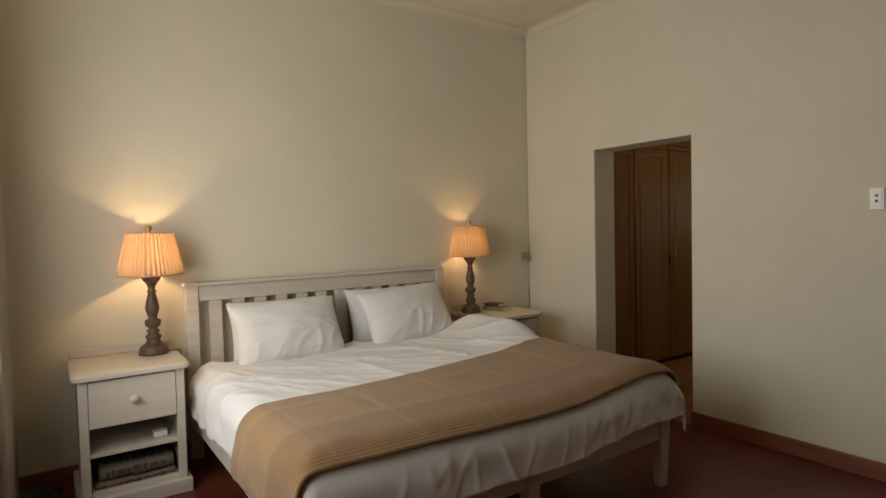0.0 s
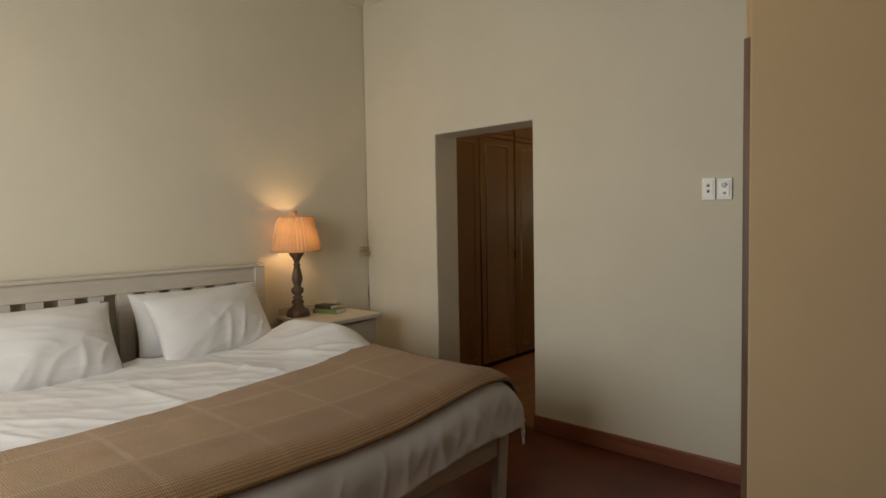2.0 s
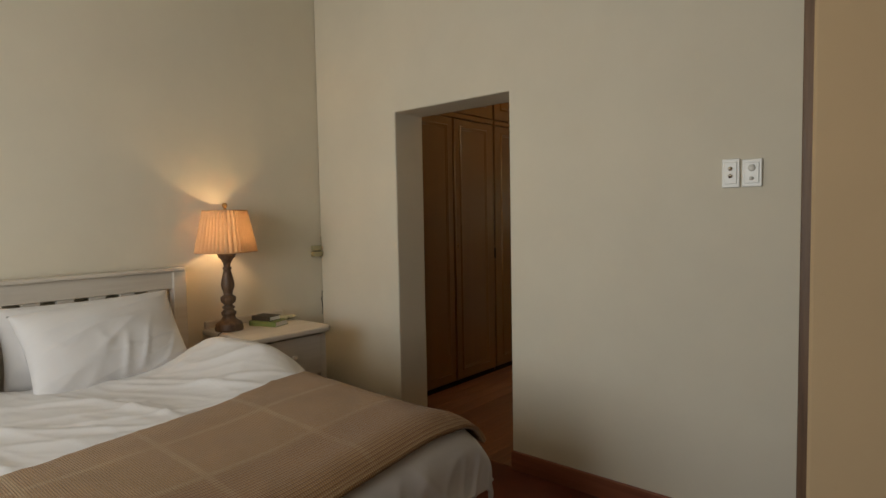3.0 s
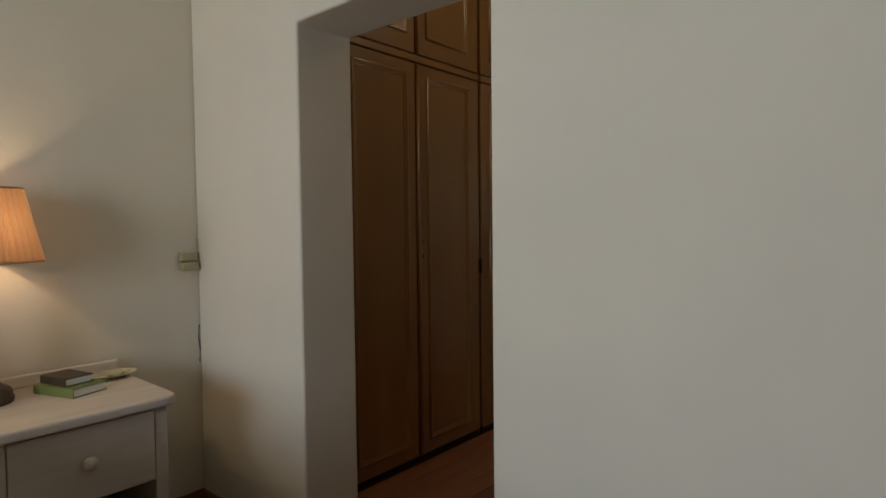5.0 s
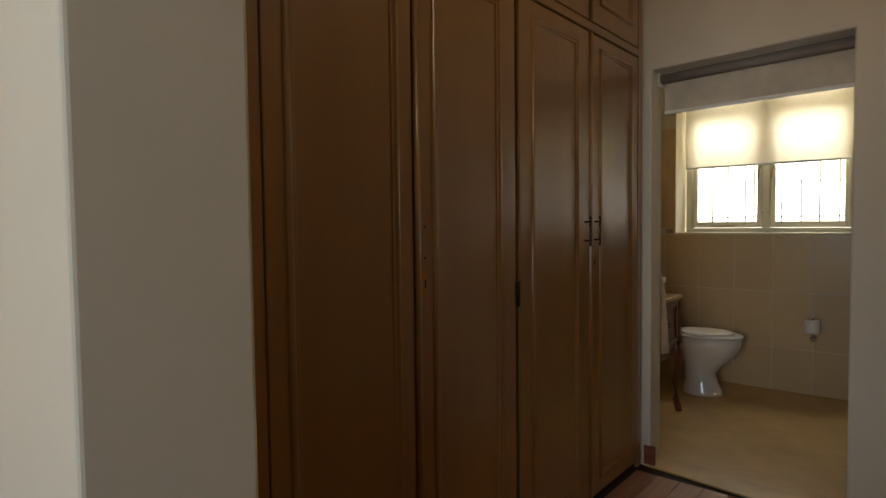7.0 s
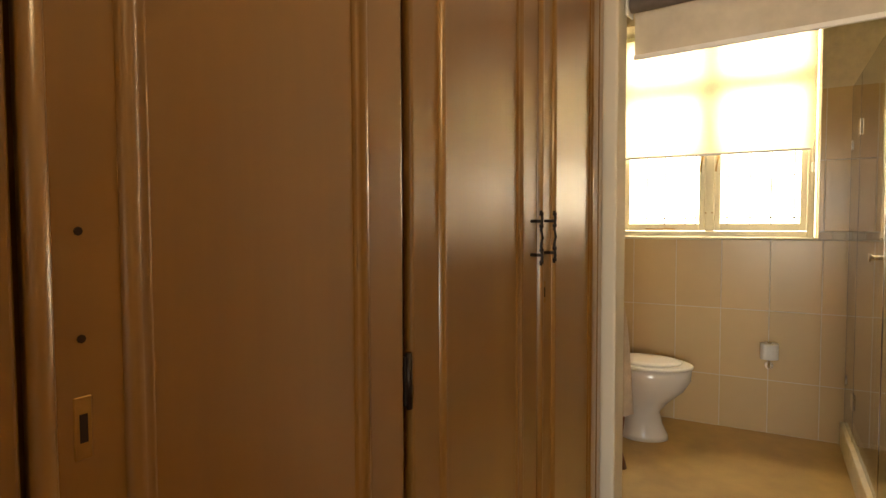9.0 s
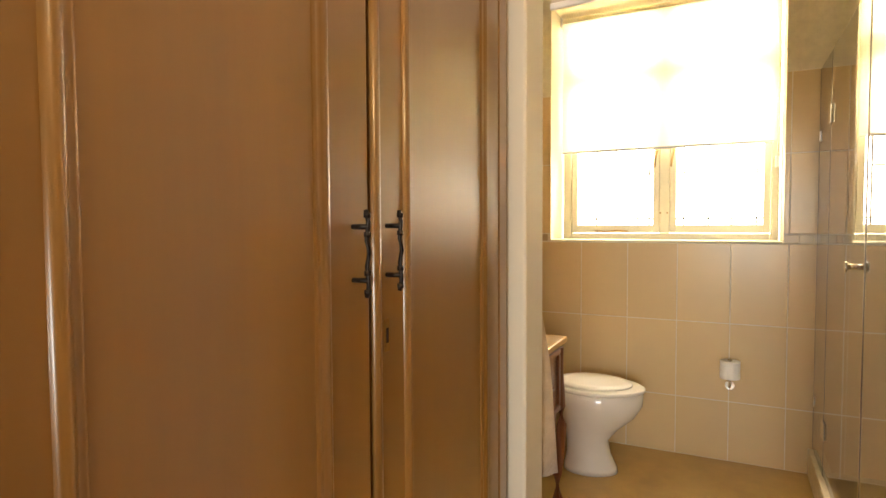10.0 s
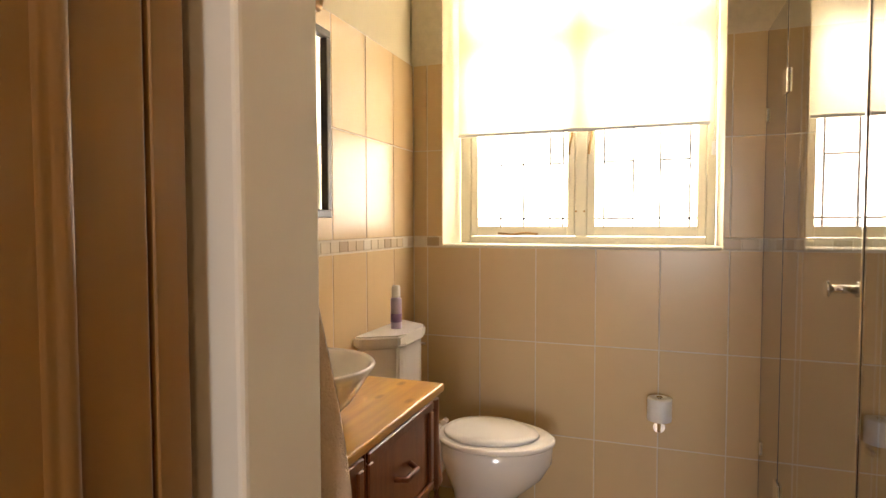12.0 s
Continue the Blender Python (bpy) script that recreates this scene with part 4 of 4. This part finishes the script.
def folded_paper(x0, x1, y0, y1, z0, h, fold_r):
    """A thick folded paper whose front edge is a rounded fold; it sags a little along y."""
    bm = bmesh.new()
    prof = [(x0, z0), (x1 - fold_r, z0)]
    prof += [(x1 - fold_r + fold_r * math.sin(k * math.pi / 8), z0 + h / 2 - h / 2 * math.cos(k * math.pi / 8)) for k in range(1, 8)]
    prof += [(x1 - fold_r, z0 + h), (x0, z0 + h * 0.9)]
    rows = []
    for k in range(9):
        y = y0 + (y1 - y0) * k / 8
        rows.append([bm.verts.new((x + 0.004 * math.sin(k * 1.7), y, z + 0.003 * math.sin(k * 0.9) * (z - z0) / h)) for x, z in prof])
    for a, b in zip(rows, rows[1:]):
        for k in range(len(prof)):
            bm.faces.new((a[k], a[(k + 1) % len(prof)], b[(k + 1) % len(prof)], b[k])).smooth = True
    bm.faces.new(rows[0])
    bm.faces.new(rows[-1][::-1])
    bmesh.ops.recalc_face_normals(bm, faces=bm.faces)
    return bm


for k, (x1, y0, y1, z0, h) in enumerate(((0.20, -0.19, 0.20, 0.0, 0.028), (0.185, -0.17, 0.195, 0.0285, 0.075))):
    p = part("newspaper", folded_paper(-0.12, x1, y0, y1, z0, h, 0.018 + 0.022 * k), M_NEWS, news)
    rnd = random.Random(k + 3)
    yy = y0 + 0.03
    while yy < y1 - 0.05:
        w_ = rnd.uniform(0.012, 0.045)
        h_ = h * rnd.uniform(0.22, 0.42)
        mt = M_REDINK if rnd.random() < 0.15 else M_INK
        part("print_bar", cube(x1 - 0.003, x1 + 0.0045, yy, yy + w_, z0 + h / 2 - h_, z0 + h / 2 + h_ * 0.8, 0.002), mt, p)
        part("print_bar", cube(0.02, x1 - 0.045, yy, yy + w_, z0 + h - 0.006, z0 + h + 0.0035, 0.001), mt, p)
        yy += w_ + rnd.uniform(0.006, 0.014)
card = thing("small_box", pose(0.40, -3.25, 0.305), "small white carton on the nightstand shelf", "box")
part("carton", cube(-0.03, 0.03, -0.035, 0.035, 0, 0.03, 0.002), M_PAPER, card)

# dark patterned bundle by the wall
bm = bmesh.new()
bmesh.ops.create_grid(bm, x_segments=20, y_segments=20, size=0.5)
for v in bm.verts:
    rr = max(abs(v.co.x), abs(v.co.y)) / 0.5
    v.co = (0.15 + v.co.x * 0.22, -3.86 + v.co.y * 0.26, 0.004 + 0.05 * (1 - rr ** 4) + 0.025 * cloth_noise(v.co.x * 8, v.co.y * 8, 1.4, 3) * (1 - rr))
for f in bm.faces:
    f.smooth = True
tagged(link_mesh("folded_rug", bm, mat("dark_rug", (0.03, 0.028, 0.03), 0.95, 0, 0.1, 0.5, 24, 0.5, 120, color2=(0.12, 0.11, 0.10))), "dark patterned rug folded on the floor", "rug")


# curtain at the window wall
def curtain(m, w, h, label):
    bm = bmesh.new()
    n = 60
    cols = []
    for k in range(n + 1):
        x = w * k / n
        dp = 0.035 * math.sin(k * 0.85) + 0.012 * math.sin(k * 2.1)
        cols.append([bm.verts.new((x, dp * (0.6 + 0.4 * j / 4), h * (1 - j / 4))) for j in range(5)])
    for a, b in zip(cols, cols[1:]):
        for j in range(4):
            bm.faces.new((a[j], b[j], b[j + 1], a[j + 1])).smooth = True
    ob = link_mesh("curtain", bm, M_CURTAIN)
    ob.modifiers.new("thickness", "SOLIDIFY").thickness = 0.004
    ob.matrix_world = m
    return tagged(ob, label, "curtain", "window curtains")


curtain(pose(0.16, YS + 0.20, 0.03), 0.68, 2.55, "pale full-length curtain drawn aside")
curtain(pose(2.75, YS + 0.10, 0.03), 0.5, 2.55, "pale full-length curtain drawn aside")
rodt = thing("curtain_rod", pose(0, 0, 0), "plain dark curtain rod above the window", "curtain rod")
part("pole", rod((0.05, YS + 0.16, 2.60), (3.4, YS + 0.16, 2.60), 0.014), M_BLACKMETAL, rodt)
for x in (0.10, 3.35):
    part("bracket", cube(x - 0.01, x + 0.01, YS, YS + 0.17, 2.585, 2.6), M_BLACKMETAL, rodt)
w2 = thing("window_2", pose(0, YS - 0.12, 0), "white framed bedroom window", "window", kind="structure")
bm = bmesh.new()
for b in ((0.802, 0.87, 0.852, 2.398), (2.68, 2.748, 0.852, 2.398), (0.87, 2.68, 0.852, 0.92), (0.87, 2.68, 2.33, 2.398), (1.755, 1.795, 0.92, 2.33)):
    box(bm, b[0], b[1], -0.03, 0.03, b[2], b[3], 0.004)
part("window_frame", bm, M_FRAME, w2)

# ---- switches and sockets ----
def wall_plate(name, m, w, h, label, dials):
    t = thing(name, m, label, "switch")
    part("plate", cube(-w / 2, w / 2, -0.012, 0.0, -h / 2, h / 2, 0.003, 2), M_PLASTIC, t)
    part("inner_plate", cube(-w / 2 + 0.01, w / 2 - 0.01, -0.016, -0.012, -h / 2 + 0.014, h / 2 - 0.014, 0.002), M_PLASTIC, t)
    for z, r in dials:
        k = lathe([(r, 0), (r, 0.004), (r * 0.8, 0.007), (0.0001, 0.008)], 16)
        bmesh.ops.transform(k, matrix=pose(0, -0.016, z, 90, 0, 0), verts=k.verts)
        part("rocker", k, M_CHROME if name == "light_switch" else M_PLASTIC, t)
    return t


wall_plate("light_switch", pose(2.766, -0.0005, 1.555), 0.068, 0.118, "white double light switch on the wall", ((0.018, 0.009), (-0.012, 0.009)))
wall_plate("dimmer_switch", pose(2.845, -0.0005, 1.552), 0.074, 0.112, "white plastic dimmer switch beside the light switch", ((0.02, 0.014), (-0.022, 0.008)))
sk = thing("bell_box", pose(0.0005, -0.052, 1.168), "old cream double bell-push box beside the corner", "switch")
for z, d in ((-0.024, 0.042), (0.018, 0.032)):
    part("box", cube(0.0, d, -0.036, 0.040, z - 0.018, z + 0.020, 0.005, 2), M_OLDPLASTIC, sk)
part("lead_wire", tube([(0.012, 0.045, 0.02), (0.01, 0.05, 0.06), (0.006, 0.052, 0.1)], 0.003, 6), M_OLDPLASTIC, sk)


structure("trim_corner_crack", tube([(0.003, -0.004, 0.70), (0.006, -0.002, 0.76), (0.002, -0.006, 0.81), (0.005, -0.003, 0.87)], 0.0022, 5), M_GAP, "thin dark plaster crack in the corner", category="trim")

# ---- bathroom things ----
def at_bath(x, y, z, rz=0):
    return B @ pose(x, y, z, 0, 0, rz)


toilet = thing("toilet", at_bath(-0.40, -0.45, BF), "white ceramic toilet with closed lid and cistern", "toilet")


def oval_loft(rows, steps=36):
    """Rows of (centre x, half length, half width, height); egg-shaped rings."""
    bm = bmesh.new()
    rings = []
    for cx, a, b, z in rows:
        ring = []
        for k in range(steps):
            an = 2 * math.pi * k / steps
            bx = math.cos(an)
            sh = 1 - 0.10 * bx
            ring.append(bm.verts.new((cx + a * bx, b * sh * math.sin(an), z)))
        rings.append(ring)
    for p, q in zip(rings, rings[1:]):
        for k in range(steps):
            bm.faces.new((p[k], p[(k + 1) % steps], q[(k + 1) % steps], q[k])).smooth = True
    bm.faces.new(rings[0][::-1])
    bm.faces.new(rings[-1])
    return bm


part("pan", oval_loft([(-0.02, 0.155, 0.125, 0.0), (-0.02, 0.150, 0.120, 0.03), (-0.03, 0.125, 0.098, 0.10), (-0.04, 0.120, 0.095, 0.18), (-0.02, 0.155, 0.12, 0.25),
                       (0.01, 0.215, 0.165, 0.33), (0.02, 0.245, 0.188, 0.40), (0.02, 0.250, 0.192, 0.465), (0.02, 0.240, 0.182, 0.475)]), M_CERAMIC, toilet)
part("seat", oval_loft([(0.02, 0.252, 0.197, 0.476), (0.02, 0.260, 0.205, 0.482), (0.02, 0.260, 0.205, 0.494), (0.02, 0.250, 0.196, 0.500)]), M_SEAT, toilet)
part("lid", oval_loft([(0.0, 0.205, 0.165, 0.501), (0.0, 0.212, 0.171, 0.506), (0.0, 0.206, 0.166, 0.516), (0.0, 0.17, 0.13, 0.521)]), M_SEAT, toilet)
for s in (-0.075, 0.075):
    part("hinge", rod((-0.245, s - 0.02, 0.497), (-0.245, s + 0.02, 0.497), 0.014), M_SEAT, toilet)
part("back_shelf", cube(-0.40, -0.19, -0.13, 0.13, 0.32, 0.474, 0.03, 3), M_CERAMIC, toilet)


def cistern_shape(x0, xf, hw, z0, z1, cut):
    bm = bmesh.new()
    pts = [(x0, -hw), (x0 + cut * 0.4, -hw), (xf - 0.01, -hw + cut), (xf, -hw * 0.4), (xf, hw * 0.4), (xf - 0.01, hw - cut), (x0 + cut * 0.4, hw), (x0, hw)]
    lo = [bm.verts.new((x, y, z0)) for x, y in pts]
    hi = [bm.verts.new((x, y, z1)) for x, y in pts]
    for k in range(len(pts)):
        bm.faces.new((lo[k], lo[(k + 1) % len(pts)], hi[(k + 1) % len(pts)], hi[k]))
    bm.faces.new(lo[::-1])
    bm.faces.new(hi)
    bmesh.ops.bevel(bm, geom=[e for e in bm.edges], offset=0.010, segments=3, affect="EDGES")
    return bm


part("cistern", cistern_shape(-0.545, -0.375, 0.225, 0.47, 0.885, 0.09), M_CERAMIC, toilet)
part("cistern_lid", cistern_shape(-0.55, -0.36, 0.245, 0.885, 0.935, 0.09), M_CERAMIC, toilet)
part("flush_lever", tube([(-0.45, 0.225, 0.82), (-0.45, 0.255, 0.82), (-0.41, 0.262, 0.815)], 0.008), M_CHROME, toilet, "chrome flush lever")

bottle = thing("spray_can", at_bath(-0.86, -0.44, BF + 0.9355), "white and lilac air freshener can on the cistern", "can")
part("can", lathe([(0.025, 0), (0.026, 0.004), (0.026, 0.135), (0.020, 0.145)], 20), M_LILAC, bottle)
part("label_band", lathe([(0.0264, 0.03), (0.0264, 0.07)], 20), mat("purple_label", (0.20, 0.12, 0.28), 0.4), bottle)
part("cap", lathe([(0.020, 0.145), (0.021, 0.15), (0.020, 0.19), (0.015, 0.2), (0.0001, 0.201)], 20), M_SEAT, bottle, "white cap")

roll = thing("toilet_roll_holder", at_bath(0.297, 0.0, 0.435), "white toilet roll upright on a chrome holder", "toilet roll")
part("paper_roll", lathe([(0.018, 0.0), (0.052, 0.0), (0.0535, 0.004), (0.0535, 0.098), (0.052, 0.102), (0.018, 0.102), (0.018, 0.0)], 32), M_PAPER, roll).location = (0, -0.085, 0)
part("rosette", rod((0, 0.0, -0.06), (0, -0.012, -0.06), 0.026, 20), M_CHROME, roll)
part("arm", tube([(0, -0.01, -0.06), (0, -0.05, -0.06), (0, -0.075, -0.055), (0, -0.085, -0.035), (0, -0.085, 0.105)], 0.008), M_CHROME, roll)
part("knob", lathe([(0.012, 0.103), (0.014, 0.108), (0.0001, 0.113)], 14), M_CHROME, roll).location = (0, -0.085, 0)

van = thing("vanity", at_bath(0, 0, 0), "old wooden washstand with pine top and panelled drawers", "vanity")
part("top", cube(-0.95, -0.41, -2.12, -1.027, 0.762, 0.79, 0.006, 2), M_VANTOP, van, "knotty varnished pine top")
part("apron", cube(-0.94, -0.455, -2.08, -1.06, 0.34, 0.762, 0.004), M_VANBODY, van)
for v0, v1 in ((-1.56, -1.09), (-2.05, -1.585)):
    d = part("drawer_front", cube(-0.455, -0.437, v0, v1, 0.45, 0.74, 0.004, 2), M_VANBODY, van)
    bm = bmesh.new()
    for a, b, c0, c1 in ((v0, v1, 0.715, 0.745), (v0, v1, 0.445, 0.475), (v0, v0 + 0.03, 0.475, 0.715), (v1 - 0.03, v1, 0.475, 0.715)):
        box(bm, -0.437, -0.425, a, b, c0, c1, 0.004)
    part("moulding", bm, M_VANBODY, d)
    part("pull", tube([(-0.437, (v0 + v1) / 2 - 0.06, 0.60), (-0.405, (v0 + v1) / 2 - 0.04, 0.595), (-0.405, (v0 + v1) / 2 + 0.04, 0.595), (-0.437, (v0 + v1) / 2 + 0.06, 0.60)], 0.009), M_VANBODY, d, "turned wooden pull")
part("side_frieze", cube(-0.90, -0.50, -1.06, -1.05, 0.40, 0.73, 0.004), M_VANBODY, van)


def cabriole(u, v):
    bm = bmesh.new()
    rows = [(0.03, 0.74, 0.0), (0.03, 0.60, 0.0), (0.034, 0.45, 0.012), (0.030, 0.36, 0.018), (0.022, 0.25, 0.010), (0.016, 0.12, -0.006), (0.014, 0.0, -0.004), (0.020, -0.05, 0.012), (0.024, BF, 0.022)]
    return tube([(u + o * 0.7, v + o * 0.7, z) for r, z, o in rows], 0.024, 10)


for u, v in ((-0.445, -1.055), (-0.445, -2.07), (-0.92, -1.055), (-0.92, -2.07)):
    part("leg", cabriole(u, v), M_VANBODY, van)
basin = thing("vessel_basin", at_bath(-0.665, -1.50, 0.79), "white bowl basin standing on the pine top", "basin")
part("bowl", lathe([(0.085, 0.0), (0.09, 0.004), (0.14, 0.05), (0.19, 0.125), (0.205, 0.152), (0.200, 0.158), (0.190, 0.150), (0.13, 0.06), (0.06, 0.02), (0.0001, 0.016)], 40), M_CERAMIC, basin)
mir = thing("wall_mirror", at_bath(UL + 0.0015, -1.55, 1.72), "dark framed mirror hanging above the basin", "mirror")
bm = bmesh.new()
for a, b, c0, c1 in ((-0.66, 0.66, 0.33, 0.36), (-0.66, 0.66, -0.36, -0.33), (-0.66, -0.63, -0.33, 0.33), (0.63, 0.66, -0.33, 0.33)):
    box(bm, 0.0, 0.028, a, b, c0, c1, 0.003)
part("frame", bm, M_DARKFRAME, mir)
part("glass", cube(0.001, 0.012, -0.63, 0.63, -0.33, 0.33), M_MIRROR, mir)

# towel hanging on the inner side of the wall beside the opening
bm = bmesh.new()
cols = []
for k in range(25):
    x = -0.02 + 0.36 * k / 24
    row = []
    for j in range(15):
        f = j / 14
        gather = 0.25 + 0.75 * smoothstep(0, 0.7, f)
        xx = 0.206 + 0.055 * f + (x - 0.17) * gather * 0.62
        row.append(bm.verts.new((xx, 3.030 + 0.03 * math.sin(k * 1.1) * (0.5 + f * 0.6) + 0.01 * math.sin(k * 2.3), 1.52 - 0.95 * f)))
    cols.append(row)
for a, b in zip(cols, cols[1:]):
    for j in range(14):
        bm.faces.new((a[j], b[j], b[j + 1], a[j + 1])).smooth = True
tw = askew(link_mesh("hanging_towel", bm, M_TOWEL))
tw.modifiers.new("thickness", "SOLIDIFY").thickness = 0.012
tagged(tw, "beige towel hanging in folds beside the opening", "towel")
hk = thing("towel_hook", PASS @ pose(0.30, 2.951, 1.69), "small brass towel hook on the wall", "hook")
part("hook", tube([(0, 0, 0), (0, 0.08, -0.01), (0, 0.09, 0.02)], 0.008), M_BRASS, hk)

# shower
kerb = bath(structure("shower_kerb", cube(0.695, 0.776, -2.3, 0.002, BF - 0.02, 0.062, 0.006, 2), M_GROUT, "pale tiled shower kerb", category="kerb"))
screen = thing("shower_screen", B, "frameless glass shower screen with chrome hinges", "shower screen")
part("fixed_pane", cube(0.717, 0.725, -0.395, 0.0, 0.064, 2.17, 0.0015), M_GLASS, screen)
for v in (-0.0035, -0.397):
    part("glass_edge", cube(0.7165, 0.7255, v, v + 0.003, 0.064, 2.17), M_LEAD, screen, "dark polished glass edge")
gd = part("glass_door", cube(0.717, 0.725, -1.262, -0.405, 0.074, 2.17, 0.0015), M_GLASS, screen)
part("return_pane", cube(0.717, 0.725, -2.2, -1.275, 0.064, 2.17, 0.0015), M_GLASS, screen)
for z in (1.86, 0.30):
    bm = cube(0.708, 0.717, -0.44, -0.365, z - 0.045, z + 0.045, 0.003, 2)
    box(bm, 0.725, 0.734, -0.44, -0.365, z - 0.045, z + 0.045, 0.003, 2)
    part("hinge", bm, M_CHROME, gd, "chrome glass hinge")
for v in (-0.01,):
    for z in (1.80, 0.34):
        part("wall_clip", cube(0.71, 0.732, -0.045, -0.002, z - 0.03, z + 0.03, 0.003, 2), M_CHROME, screen)
bm = rod((0.685, -1.115, 1.165), (0.76, -1.115, 1.165), 0.011, 16)
join(bm, rod((0.680, -1.115, 1.165), (0.688, -1.115, 1.165), 0.021, 20))
join(bm, rod((0.756, -1.115, 1.165), (0.764, -1.115, 1.165), 0.021, 20))
part("door_knob", bm, M_CHROME, gd, "chrome bar knob")
part("door_seal", cube(0.714, 0.728, -1.274, -1.263, 0.066, 2.17, 0.001), M_CHROME, screen, "bright seal strip on the glass edge")

ledge = thing("shower_ledge", B, "low tiled shower ledge with a white top", "ledge")
part("base", cube(0.80, 1.70, -2.2, -1.29, BF + 0.03, 0.235), M_TILE, ledge)
part("top_slab", cube(0.785, 1.70, -2.2, -1.27, 0.235, 0.265, 0.006, 2), M_CERAMIC, ledge)

# ---- floor boards of the passage ----
boards = structure("dressing_floor", cube(0.425, 2.59, 0.003, 2.735, -0.02, -0.010), M_GAP, "red-brown wooden floor boards", category="floor")
BW = 0.115
bmesh_board = cube(-BW / 2 + 0.001, BW / 2 - 0.001, -1.36, 1.36, -0.01, 0.0, 0.001)
board_me = bpy.data.meshes.new("plank")
bmesh_board.to_mesh(board_me)
bmesh_board.free()
board_me.materials.append(M_PLANK)
x = 0.43 + BW / 2
while x < 2.58:
    piece("plank", board_me, boards, (x, 1.372, 0.0))
    x += BW

# ---- bathroom tiles, last ----
run(UL, UR, 0.0, ROWS_LOW, wb, "n")
run(UL, -0.79, 0.0, ROWS_TOP, wb, "n")
run(0.556, UR, 0.0, ROWS_TOP, wb, "n")
run(-2.2, 0.0, -0.255, ROWS_LOW + ROWS_TOP, wl, "w")
run(-2.2, 0.0, -0.255, ROWS_LOW + ROWS_TOP, we, "e")
BORDER = [mat("border_tile_a", (0.62, 0.52, 0.36), 0.3), mat("border_tile_b", (0.40, 0.29, 0.17), 0.3), mat("border_tile_c", (0.55, 0.42, 0.26), 0.3), mat("border_tile_d", (0.70, 0.63, 0.50), 0.3)]
BORDER_ME = []
for m_ in BORDER:
    bm = cube(-0.034, 0.034, -0.0045, 0.0045, -0.0225, 0.0225, 0.0015)
    me = bpy.data.meshes.new("border_tile")
    bm.to_mesh(me)
    bm.free()
    me.materials.append(m_)
    BORDER_ME.append(me)
for k in range(31):
    piece("border_tile", BORDER_ME[(k * 7 + k // 3) % 4], wl, (UL - 0.0045, -0.04 - 0.0712 * k, 1.2405), (0, 0, radians(90)))
for u in [UL + 0.04 + 0.0712 * k for k in range(2)] + [0.595 + 0.0712 * k for k in range(15)]:
    piece("border_tile", BORDER_ME[int(u * 37) % 4], wb, (u, 0.0045, 1.2405))
